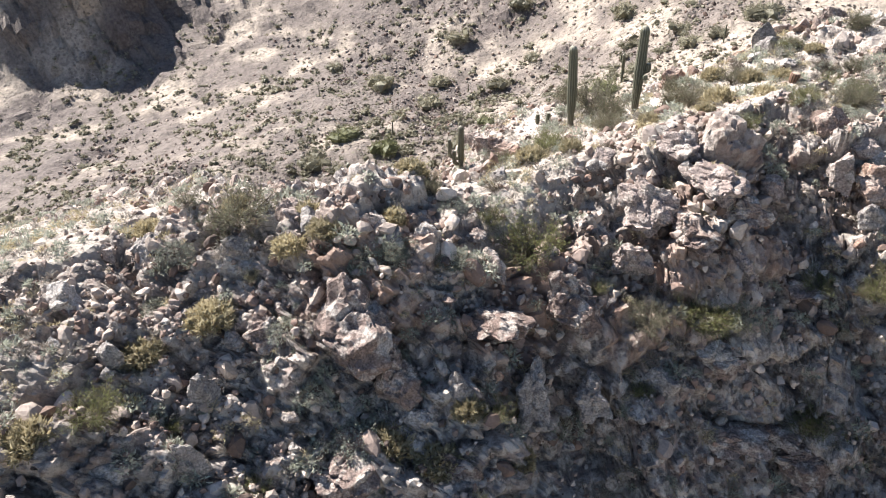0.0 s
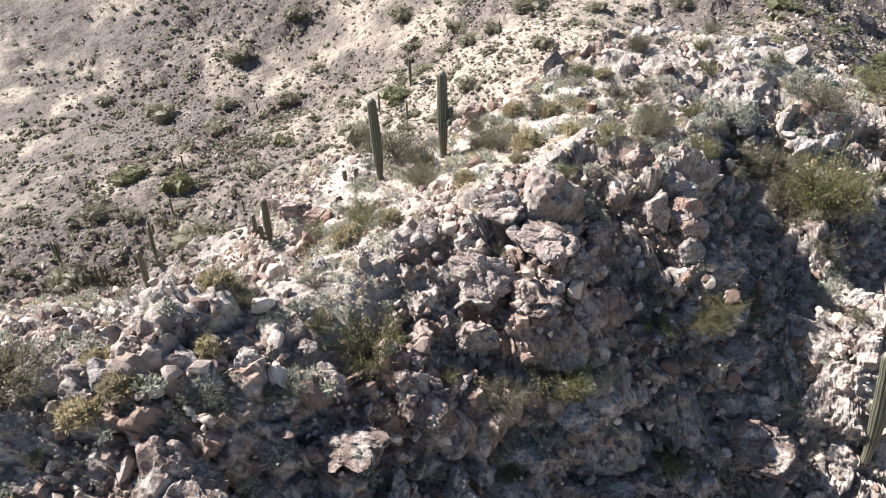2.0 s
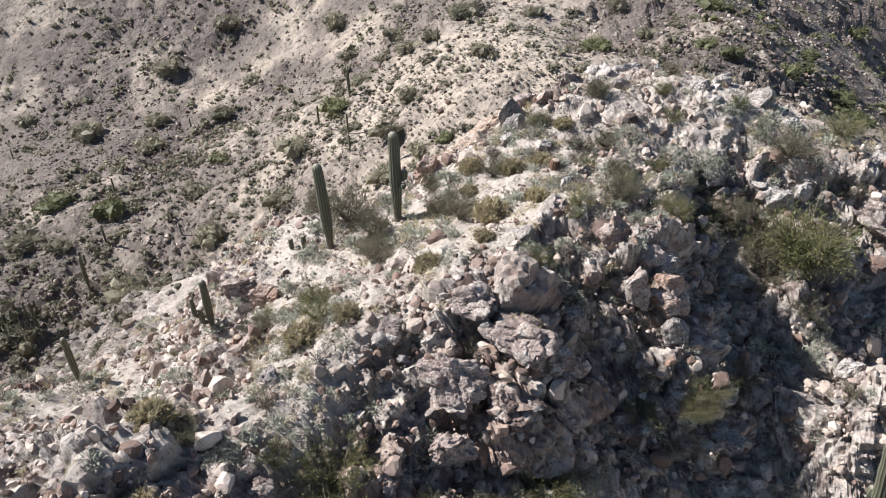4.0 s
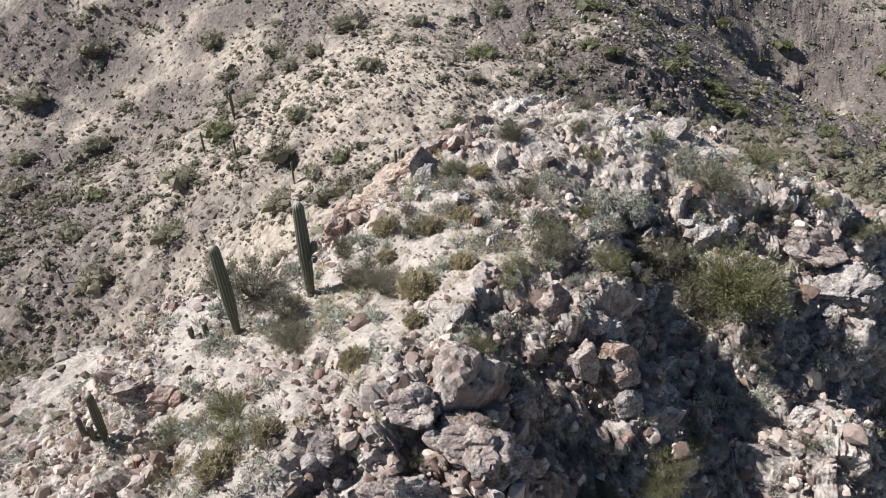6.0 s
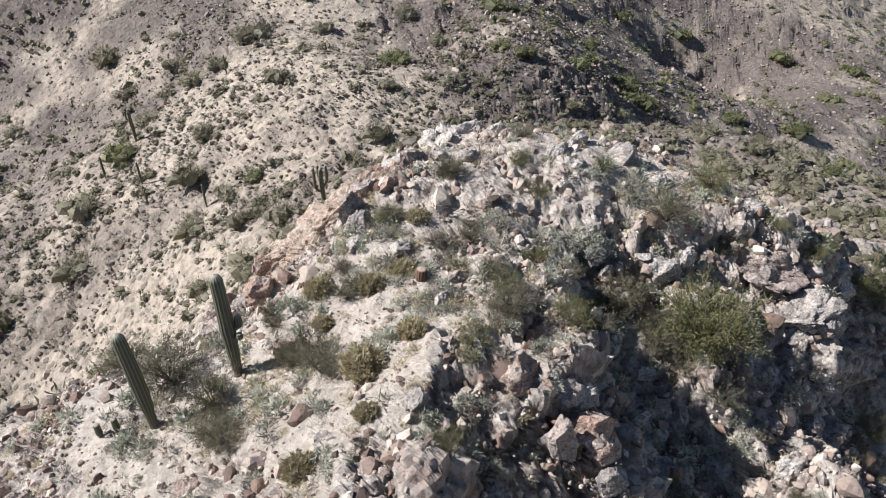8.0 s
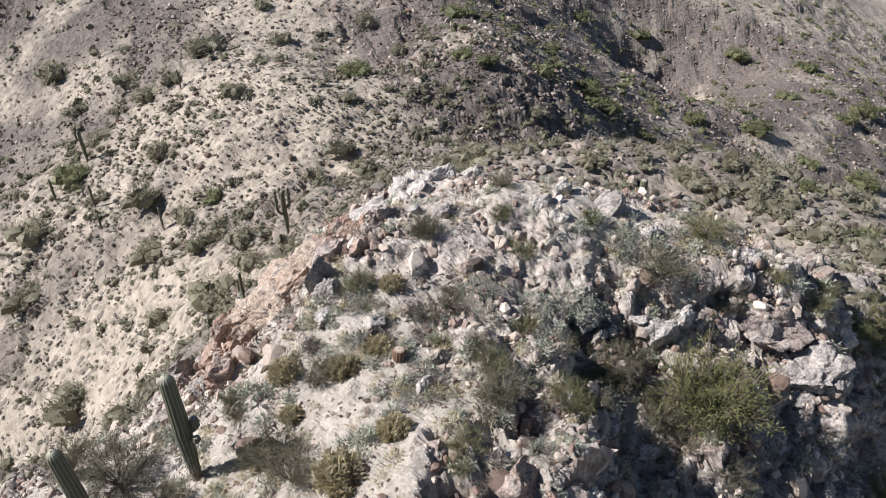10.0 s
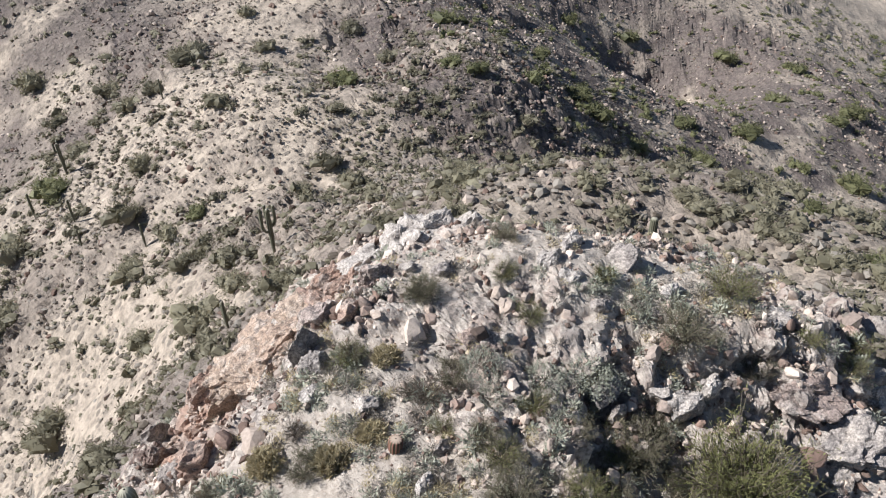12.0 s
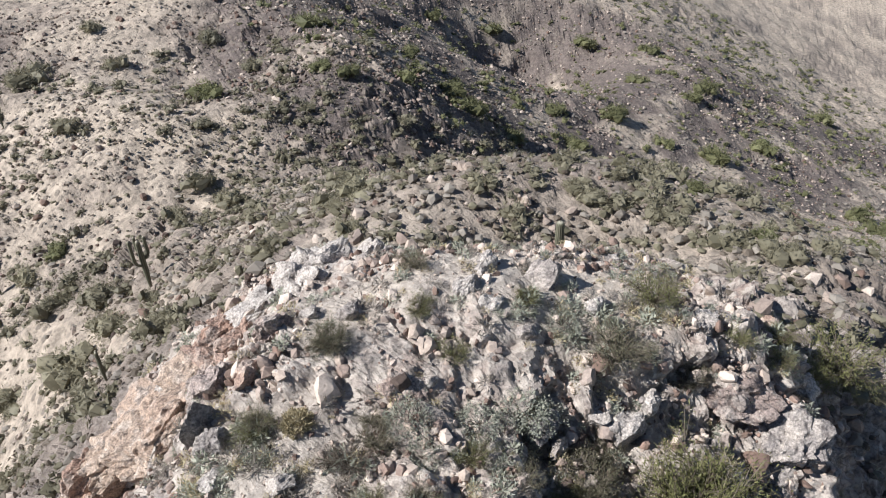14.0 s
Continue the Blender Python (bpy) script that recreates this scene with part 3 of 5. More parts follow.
EDGE_BOULDERS = [  # along the cliff's edge: stone, x, y, width, height
    ("white", 9.4, -9.8, 1.01, 0.62), ("pink", 9.1, -10.4, 1.09, 0.74), ("rust", 9, -11, 1.29, 1.11), ("pink", 7.9, -10.2, 0.89, 1.39), ("pink", 8.9, -9.5, 1.1, 0.71),
    ("white", 13.2, -7.6, 0.92, 1.08), ("pink", -3.8, -0.1, 2.3, 1.65), ("pink", -4.9, 2.4, 1.23, 1.45), ("rust", -2.9, -1.9, 0.97, 0.86), ("pink", 0.7, -11, 1.19, 1.29),
    ("pink", 1.2, -11.5, 1.63, 1.28), ("pink", 3.8, -11.7, 1.65, 0.86), ("rust", 2.8, -12.2, 1.99, 1.06), ("white", 4.5, -12.6, 1.31, 1.1), ("pink", 3.4, -11.1, 2.01, 0.86),
    ("pink", 9.6, -15.8, 2.91, 2.51), ("grey", 6.8, -12.6, 1.75, 1.03), ("grey", 9.9, -13.7, 1.29, 0.81), ("grey", -6.3, -13.6, 0.93, 1.09), ("grey", -8, -13.3, 1.06, 0.89),
    ("grey", -9.3, -10.9, 0.98, 0.86), ("white", -11.7, -12.3, 1.06, 1.07), ("pink", -10.6, -12.9, 1.05, 1.06), ("grey", 11.6, -12.4, 0.63, 0.98),
]
EDGE_BOULDERS_MORE = [  # along the cliff's edge: stone, x, y, width, height
    ("white", 3.4, -14.3, 1.29, 1.08), ("white", -6.3, -13.1, 0.63, 0.65), ("rust", -0.3, -4.7, 0.89, 0.78), ("grey", -4, -9.2, 1.12, 0.87), ("white", 5.7, -15.2, 1.76, 1.38),
    ("rust", -1.6, -13.2, 1.21, 1.43),
]
CREST_BOULDERS = [  # on the crest: stone, x, y, width, height
    ("rust", 8, -8.7, 1.34, 1.48), ("grey", 8.1, -10.2, 0.65, 0.77), ("white", 9.4, -9.7, 1.02, 0.68), ("rust", 8.9, -10.4, 1.08, 0.82), ("rust", 8.9, -10.9, 1.32, 0.87),
    ("grey", 21.2, -10.6, 2.85, 2.19), ("pink", 21.1, -8.7, 2.45, 1.44), ("white", 13.9, -8.6, 0.61, 0.57), ("pink", -4.3, 0.9, 1.49, 1.64), ("rust", -3.3, -1.4, 1.21, 0.99),
    ("grey", 9, 1.4, 1.03, 2.01), ("rust", -0.7, -5.3, 0.82, 0.68), ("pink", 2.4, -9.9, 1.56, 1.17), ("pink", 3.4, -11.2, 2.12, 1), ("pink", -0.1, -9.2, 0.84, 0.99),
    ("grey", 5, -7.6, 0.97, 0.76), ("pink", 6.9, -6.6, 1.05, 0.82), ("white", 17.1, -6.7, 1.3, 1.15), ("white", 16.8, -6, 1.09, 0.77), ("grey", 2.5, -9.1, 0.88, 0.69),
    ("pink", 5.6, -10.4, 0.94, 0.92), ("grey", 8.8, -11.5, 0.98, 0.96), ("grey", 18.9, -12.4, 1.06, 0.87),
]
CREST_BOULDERS_MORE = [  # on the crest: stone, x, y, width, height
    ("white", 14.3, -13.6, 1.08, 0.84), ("grey", 4.8, -4.8, 0.72, 0.6),
]
SUMMIT_BOULDERS = [  # round the summit: stone, x, y, width, height
    ("rust", 8, 8.3, 1.92, 2.12), ("rust", 7.2, 7.8, 1.78, 1.83), ("rust", 5.1, 2.2, 1.18, 1.59), ("grey", 5.7, 9.3, 1.13, 1.6), ("grey", 4.5, 3, 0.86, 1.42),
    ("white", 10.3, 6.9, 2.41, 2.32), ("grey", 9.2, 2.2, 1.07, 2.53), ("pink", 9.1, 6.8, 1.75, 2.06), ("rust", 13.6, 6.4, 1.56, 2.1), ("rust", 10.7, 2, 1.08, 1.06),
    ("pink", 12.4, 2.7, 1.52, 1.34), ("white", 16.2, 4.9, 1.99, 1.04), ("grey", 14.2, 1.1, 1.14, 1), ("white", 13.5, 2, 0.95, 1.01), ("white", 12.7, 7.1, 2.03, 1.06),
    ("pink", 13.1, -1.7, 1.56, 1.23), ("white", 13.7, -2.1, 0.52, 0.82), ("white", 16.6, -1.1, 1.13, 0.88), ("white", 16.8, -2.1, 1.11, 0.98), ("white", 17.8, -1, 1.16, 0.68),
    ("grey", 18.9, -2.4, 1.35, 1.02), ("grey", 16.9, -3.3, 1.09, 0.86), ("white", 19.2, -4.3, 0.94, 0.77),
]
SUMMIT_BOULDERS_MORE = [  # round the summit: stone, x, y, width, height
    ("white", 21.2, -6.9, 1.69, 0.99), ("white", 16.9, -6.4, 0.88, 0.7), ("white", 17.9, -6.8, 0.88, 0.83), ("pink", 20.7, -8.6, 2.4, 1.3), ("white", 24, -10, 1.59, 1.17),
    ("grey", 20.8, -10.2, 2.55, 1.93), ("grey", 15.2, -4.8, 1.04, 1.02), ("grey", 14, -4.7, 0.85, 0.8), ("white", 8.5, 0.6, 1.01, 0.99), ("rust", 25.3, -8.2, 1.25, 0.98),
    ("white", 8.6, -4.1, 0.67, 0.62), ("white", 9.2, -0.8, 0.98, 0.77),
]
CLIFF_SHRUBS = [  # on the south cliff: leaf, x, y, width
    ("olive", -12.6, -12.7, 2.79), ("green", -4.2, -12, 1.14), ("green", -2.8, -12.6, 2.45), ("green", 3, -13.7, 2.08), ("green", -15.3, -19.1, 1.74), ("green", -13.6, -18.5, 0.65),
    ("green", -11.1, -19.3, 0.98), ("green", -4.1, -17.1, 1.22), ("silver", -8.2, -14.3, 1.06), ("silver", -7.2, -14.3, 1.06), ("green", 7.2, -15.1, 2.14), ("green", 0.9, -15.3, 0.75),
    ("green", -1.9, -7.1, 1.21), ("olive", -6.4, -10.5, 0.98), ("straw", -14.9, -16.6, 1.35), ("straw", -13, -15.6, 1.39), ("straw", -16.9, -19.9, 1.39), ("silver", -8.2, -18.1, 1.54),
    ("straw", -7.2, -18, 1.37), ("straw", -5.8, -18.3, 1.36), ("straw", -3.3, -17.7, 1.07), ("silver", -9.6, -17.3, 1.19), ("silver", 4.2, -13.8, 1.34), ("olive", 1.1, -14.2, 1.7),
    ("green", 8.6, -13.1, 1.14), ("silver", -5.2, -13.9, 1.08), ("olive", -11.9, -14.4, 0.71), ("straw", -7.4, -12.8, 0.91),
]
EDGE_SHRUBS = [  # along the cliff's edge: leaf, x, y, width
    ("green", -1.6, -5.8, 1.28), ("green", 8.7, -13.3, 1.54), ("green", 16.4, -9.2, 3.39), ("olive", 14.9, -9.2, 1.58), ("green", 3.4, -13.8, 1.84), ("silver", 4.8, -13.5, 1.32),
    ("olive", -6.3, -10.3, 0.87), ("olive", 4.4, -2.6, 1.93), ("olive", 1.6, -1.4, 1.99), ("silver", -8.1, -14.2, 0.89), ("silver", -7.3, -14.1, 0.9), ("silver", -5.4, -13.9, 1.09),
    ("olive", 1.7, -10.8, 1.09), ("green", -2, -12.1, 1.05), ("green", -3.4, -3.3, 0.93), ("straw", -7, -10.5, 1.19), ("straw", -2.6, -7.9, 1.18), ("green", 7.5, -7.1, 1.05),
    ("olive", 10, -6.1, 1.56), ("silver", 3.1, -11.9, 0.91), ("green", 6.8, -14.9, 1.17), ("green", 0.9, -15.3, 0.71), ("brown", -4.1, -10.3, 0.89), ("olive", 15.2, -10.7, 1.32),
    ("green", -0.6, -13.5, 0.7), ("straw", -10.3, -12.6, 1.06),
]
CREST_SHRUBS = [  # on the crest: leaf, x, y, width
    ("green", -1.6, -4.9, 1.49), ("olive", 1.1, -3.4, 1.46), ("olive", 4.3, -3.8, 1.77), ("straw", 5.1, -5.1, 1.25), ("green", 7, -7.5, 0.76), ("green", 16.1, -9.2, 3.49),
    ("olive", 14.9, -8.2, 1.87), ("olive", 14.7, -6.5, 1.92), ("green", 11.5, -7.3, 1.35), ("olive", -3.7, -4, 1.44), ("olive", 4.7, 0.6, 1.08), ("olive", 10, 0.7, 1.13),
    ("olive", 12.7, 0.6, 1.39), ("brown", 10.6, -1.9, 1.18), ("olive", 6.8, -1.2, 1.25), ("straw", 7.5, -1.6, 1.04), ("olive", 1, 1.3, 2.97), ("olive", 0.1, 3.5, 2.01),
    ("brown", 3.2, -8, 0.62), ("olive", 5.4, -8.9, 0.63), ("straw", 3.9, -7.1, 0.65), ("brown", 0.2, -8.4, 0.72), ("straw", -1.1, -7.8, 0.88), ("straw", 1.9, -7.3, 0.93),
    ("green", 4.7, -9.5, 0.92), ("silver", 20, -11.5, 1.51), ("silver", 15.7, -11, 1.2), ("green", 9.3, -13, 1.49), ("olive", 13.7, -14.4, 0.87), ("olive", 20.6, -13.5, 1.51),
    ("green", 10.6, -5, 1.19), ("silver", 14.9, -4.3, 1.53),
]
SUMMIT_SHRUBS = [  # round the summit: leaf, x, y, width
    ("silver", 12.4, -2.4, 1.26), ("green", 12.8, -4.2, 1.07), ("silver", 15.3, -4.4, 1.66), ("olive", 12.6, 0.7, 1.18), ("green", 9.8, 0.7, 1.12), ("green", 15.2, -0.6, 1.02),
    ("olive", 16.6, 0.8, 1.18), ("green", 20.8, -5.5, 1.9), ("olive", 18.1, -5.6, 2.16), ("olive", 19.8, -7.3, 1.37), ("green", 21.6, -8.1, 0.94), ("green", 22.8, -9.2, 1.14),
    ("green", 16.1, -9.1, 2.79), ("olive", 14.7, -6.5, 2.03), ("olive", 9.6, -5.9, 1.12), ("olive", 7.2, -1.1, 1.01), ("olive", 4.5, 0, 0.93), ("green", 14.8, -2.1, 0.98),
    ("green", 17.6, -2.7, 0.84), ("brown", 10.4, -1.5, 0.99), ("brown", 7.3, -0, 0.81), ("olive", 11.5, -2.1, 1.17), ("green", 25.5, -9.9, 1.87), ("straw", 10.6, -0.1, 0.86),
    ("green", 14.2, -6.2, 1.17), ("green", 10.2, -3.1, 0.79), ("straw", 6.3, -0.1, 0.95), ("green", 11.7, -6.8, 1.19), ("silver", 8.3, -0.9, 0.8),
]
OPEN_SHRUBS = [  # in the open between the rocks: leaf, x, y, width
    ("olive", 10.8, -4.1, 1.13), ("silver", 13.7, -3.7, 1.22), ("olive", 11.9, -1.5, 0.82), ("olive", 4.1, -2.0, 1.5), ("olive", 1.0, -2.6, 1.64), ("olive", 1.9, -0.4, 0.79),
    ("green", 21.9, -13.5, 1.54), ("brown", 10.1, 2.5, 0.66), ("straw", 6.9, -5.0, 0.85), ("straw", 5.6, -1.6, 0.76), ("silver", 17.9, -3.8, 1.11), ("olive", 13.0, -5.6, 0.97),
    ("olive", 13.2, -7.1, 0.98), ("silver", 9.0, -8.4, 0.79), ("straw", 8.8, -1.7, 0.78), ("silver", 11.9, -3.2, 0.92), ("green", 24.7, -8.8, 1.33), ("green", 27.9, -10.7, 3.06),
    ("olive", 16.0, -6.3, 1.4), ("straw", -10.7, -14.0, 1.06),
]
OPEN_SHRUBS_MORE = [  # in the open between the rocks: leaf, x, y, width
    ("straw", -9.5, -13.8, 1.03), ("silver", -14.6, -13.7, 1.15), ("straw", -12.9, -11.8, 0.97), ("olive", -13.5, -12.8, 0.96), ("silver", -10.6, -16.1, 1.03), ("silver", -8.2, -15.3, 0.67),
    ("olive", -6.2, -11.2, 0.93), ("silver", -5.5, -11.7, 0.92), ("straw", 3.5, -10.9, 1.18), ("green", 7.0, -12.6, 1.27), ("silver", 7.7, -13.3, 1.08), ("silver", 5.8, -9.7, 1.06),
    ("olive", 11.4, -12.1, 1.4), ("silver", -1.6, -15.7, 1.37), ("straw", -4.9, -17.3, 1.03), ("silver", -7.2, -16.0, 0.88), ("silver", -15.0, -15.1, 0.94), ("straw", -16.2, -11.9, 1.03),
    ("olive", -14.6, -11.8, 0.99),
]


# ---- boulders and stones ----
def boulder_meshes():
    rng = np.random.default_rng(11)
    made = {}
    for stone in ROCKS:
        for size, level in (("large", 5), ("middling", 4), ("small", 3)):
            for n in range(3 if size == "large" else 4):
                v, f = chisel(rng, level, int(rng.integers(11, 18)), 0.12 if size == "large" else 0.085, (1, 1, 1))
                v = v / np.abs(v).max(0)
                made.setdefault((stone, size), []).append(mesh_of("boulder", v * 0.5, f, ROCKS[stone]))
    return made


BOULDERS = boulder_meshes()
STONE_WORDS = {
    "pink": "weathered pinkish brown boulder", "grey": "cracked grey boulder",
    "rust": "rust-stained reddish boulder", "tan": "cream and tan weathered rock slab", "brown": "dark reddish-brown varnished boulder", "white": "sun-bleached pale boulder",
}


def boulder(rng, stone, x, y, wide, high, where, deep=0.8, sink=0.06):
    size = "large" if wide > 1.5 else "middling" if wide > 0.7 else "small"
    some = BOULDERS[stone, size]
    ob = new("boulder", some[int(rng.integers(len(some)))])
    z = float(lie(np.array([x]), np.array([y]))[0][0])
    flip = 180 * int(rng.integers(2))
    ob.matrix_world = pose(x, y, z - sink * high, rng.uniform(-14, 14), rng.uniform(-14, 14) + 0, -25 + rng.uniform(-18, 18) + flip) @ Matrix.Diagonal((wide, wide * deep * rng.uniform(0.8, 1.1), high, 1))
    return tagged(ob, f"{STONE_WORDS[stone]} {where}", "boulder", "boulders " + where)


RIB = [  # slabs of the iron-stained rib: stone, x, y, width, height
    ("rust", 5.9, 6.6, 2.6, 2.4), ("rust", 6.6, 5.2, 2.4, 2.2), ("rust", 7.3, 7.6, 3.0, 2.4), ("rust", 7.9, 6.0, 2.6, 2.4), ("tan", 8.9, 7.4, 3.0, 2.4), ("tan", 9.2, 5.6, 3.0, 2.4),
    ("tan", 10.2, 6.6, 3.0, 2.2), ("tan", 9.8, 4.4, 2.6, 2.2), ("pink", 10.4, 3.3, 2.2, 1.8), ("tan", 11.3, 5.8, 2.6, 2.0), ("rust", 12.2, 5.6, 2.4, 2.2), ("rust", 12.9, 6.2, 2.4, 2.2),
    ("rust", 12.6, 4.6, 2.0, 1.8), ("white", 14.0, 5.4, 2.8, 1.8), ("white", 15.2, 4.8, 3.0, 1.8), ("white", 16.5, 4.4, 3.0, 1.7), ("white", 17.4, 3.4, 2.4, 1.6), ("brown", 5.0, 8.2, 1.6, 2.4),
]


def set_boulders():
    rng = np.random.default_rng(5)
    for some, where in ((CLIFF_BOULDERS + CLIFF_BOULDERS_MORE, "on the rocky cliff"), (EDGE_BOULDERS + EDGE_BOULDERS_MORE, "at the edge of the cliff"), (CREST_BOULDERS + CREST_BOULDERS_MORE, "on the gravel crest"), (SUMMIT_BOULDERS + SUMMIT_BOULDERS_MORE, "beside the rocky summit")):
        for stone, x, y, wide, high in some:
            grown = 1.1
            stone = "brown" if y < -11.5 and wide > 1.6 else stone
            grown = 0.85 if wide > 3 else grown
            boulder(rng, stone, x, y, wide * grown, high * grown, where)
    for stone, x, y, wide, high in RIB:
        boulder(rng, stone, x, y, wide, high, "in the rib below the summit", 0.95, 0.05)
    kinds = ("pink", "grey", "white", "grey", "brown", "rust")
    px, py = rng.uniform(-24, 26, 1500), rng.uniform(-19, 8, 1500)
    bare = bareness(px, py, *lie(px, py)[1:])
    keep = (rng.random(1500) < 0.15 + 0.85 * bare) & ((py < -6) | (rng.random(1500) > 0.6))
    for x, y in list(zip(px[keep], py[keep]))[:200]:
        wide = 0.35 + 0.5 * rng.random() ** 2
        boulder(rng, kinds[int(rng.integers(len(kinds)))], x, y, wide, wide * rng.uniform(0.55, 1.0), "among loose rubble", rng.uniform(0.6, 1.0), 0.1)


def stone_field(name, label, count, box, sizes, level, mat, seed, keep, height):
    """Loose stones, past counting, as one mesh."""
    rng = np.random.default_rng(seed)
    shapes = [chisel(rng, level, 10, 0.03, (1, 1, 1)) for _ in range(10)]
    x, y = rng.uniform(box[0], box[1], count * 4), rng.uniform(box[2], box[3], count * 4)
    ok = rng.random(len(x)) < keep(x, y)
    x, y = x[ok][:count], y[ok][:count]
    z = height(x, y)
    size = sizes[0] * (sizes[1] / sizes[0]) ** (rng.random(len(x)) ** 2.2)
    which, pieces = rng.integers(len(shapes), size=len(x)), []
    for k, (v, f) in enumerate(shapes):
        for turn, way in enumerate([turned(rng, 0.6).T for _ in range(12)]):
            some = np.flatnonzero(which == k)[turn::12]
            if len(some) == 0:
                continue
            scale = size[some, None] * 0.5 * rng.uniform(0.7, 1.2, (len(some), 3))
            at = np.stack([x[some], y[some], z[some] + 0.08 * size[some]], 1)
            pieces.append((((v[None] * scale[:, None]) @ way + at[:, None]).reshape(-1, 3), (f[None] + (np.arange(len(some)) * len(v))[:, None, None]).reshape(-1, 3)))
    v, f = join(pieces)
    return tagged(new(name, mesh_of(name, v, f, mat)), label, "stones", kind="stuff")


def loose_stone(name, shade):
    m, nodes, links, shader = material(name, 0.9)
    piece = nodes.new("ShaderNodeNewGeometry").outputs["Random Per Island"]
    at = world_place(nodes)
    colour = scale_of(nodes, links, piece, ((0.0, (0.085, 0.068, 0.06)), (0.25, (0.24, 0.175, 0.145)), (0.5, GREY), (0.75, (0.42, 0.365, 0.315)), (1.0, (0.62, 0.56, 0.50))))
    grain = noise_of(nodes, links, 0.09, 7, 0.7, at)
    colour = blend(nodes, links, colour, (shade, shade * 0.93, shade * 0.88), 1.0, "MULTIPLY")
    colour = blend(nodes, links, colour, scale_of(nodes, links, grain, ((0.3, 0.6), (0.7, 1.25))), 0.7, "MULTIPLY")
    links.new(colour, shader.inputs["Base Color"])
    relief_of(nodes, links, shader, grain, 0.03)
    return m


LOOSE, HILL_STONE = loose_stone("loose_stone", 1.0), loose_stone("dark_hill_stone", 0.75)


def near_keep(x, y):
    _, sx, sy = lie(x, y)
    clump = ramp(layers_of(x, y, 2.5, 150, 3), -0.5, 0.6)
    return np.clip((0.5 + 0.5 * bareness(x, y, sx, sy)) * (0.35 + 0.65 * clump), 0, 1)


def far_keep(x, y):
    away = np.hypot(x - 5, y + 6)
    return ramp(away, 20, 32) * (0.25 + 0.75 * ramp(layers_of(x, y, 18, 95, 4), -0.3, 0.6)) * np.clip(130 / (away + 1), 0.2, 1.0) * (0.35 + 0.65 * shaded_rockiness(x, y)) * ((y > 9 - 0.3 * x) | (x > 26))


def cliff_keep(x, y):
    _, sx, sy = lie(x, y)
    return bareness(x, y, sx, sy) * (0.35 + 0.65 * ramp(layers_of(x, y, 2.0, 155, 3), -0.4, 0.5))


set_boulders()
stone_field("broken_bedrock", "angular blocks broken from the bedrock of the cliff", 2400, (-22, 27, -21, 9), (0.25, 0.95), 2, LOOSE, 20, cliff_keep, relief)
stone_field("cliff_rubble", "angular rubble wedged in the cliff's cracks", 7000, (-27, 27, -21, 9), (0.16, 0.6), 1, LOOSE, 23, cliff_keep, relief)
stone_field("rubble", "loose broken stones lying on the ridge", 8000, (-30, 27, -20, 10), (0.12, 0.5), 1, LOOSE, 21, near_keep, relief)
stone_field("gravel", "small pale gravel stones on the ridge", 14000, (-30, 27, -20, 10), (0.07, 0.26), 1, LOOSE, 24, lambda x, y: 0.3 + 0.7 * near_keep(x, y), relief)
stone_field("hillside_stones", "dark stones scattered over the far hillside", 24000, (-110, 300, -60, 200), (0.35, 1.7), 1, HILL_STONE, 22, far_keep, relief)


# ---- plants ----
def blades(rng, roots, ways, lengths, widths, bend=0.25, single=True):
    """Small pointed leaves: two triangles each, with a fold."""
    n = len(roots)
    side = np.cross(ways, rng.normal(size=(n, 3)))
    side /= np.linalg.norm(side, axis=1)[:, None] + 1e-9
    mid = roots + ways * lengths[:, None] * 0.5 + rng.normal(size=(n, 3)) * (lengths * bend * 0.3)[:, None]
    tip = roots + ways * lengths[:, None] + rng.normal(size=(n, 3)) * (lengths * bend * 0.5)[:, None]
    v = np.stack([roots, mid + side * widths[:, None] * 0.5, tip, mid - side * widths[:, None] * 0.5], 1).reshape(-1, 3)
    k = np.arange(n)[:, None] * 4
    if single:
        return v.reshape(-1, 4, 3)[:, :3].reshape(-1, 3), np.arange(3 * n).reshape(-1, 3)
    return v, np.concatenate([k + [0, 1, 2], k + [0, 2, 3]])


def unit(v):
    return v / (np.linalg.norm(v, axis=-1, keepdims=True) + 1e-9)


def limbs_of(rng, count, tall, spread):
    out = []
    for n in range(count):
        a = 2 * np.pi * (n + rng.uniform(0, 0.8)) / count
        way = np.array([math.cos(a), math.sin(a), 0])
        t = np.linspace(0, 1, 6)[:, None]
        line = way * spread * rng.uniform(0.35, 1.1) * t**1.2 + np.array([0, 0, 1]) * tall * rng.uniform(0.35, 1.0) * t**0.85
        out.append(line + rng.normal(size=(6, 3)) * 0.02 * t)
    return out


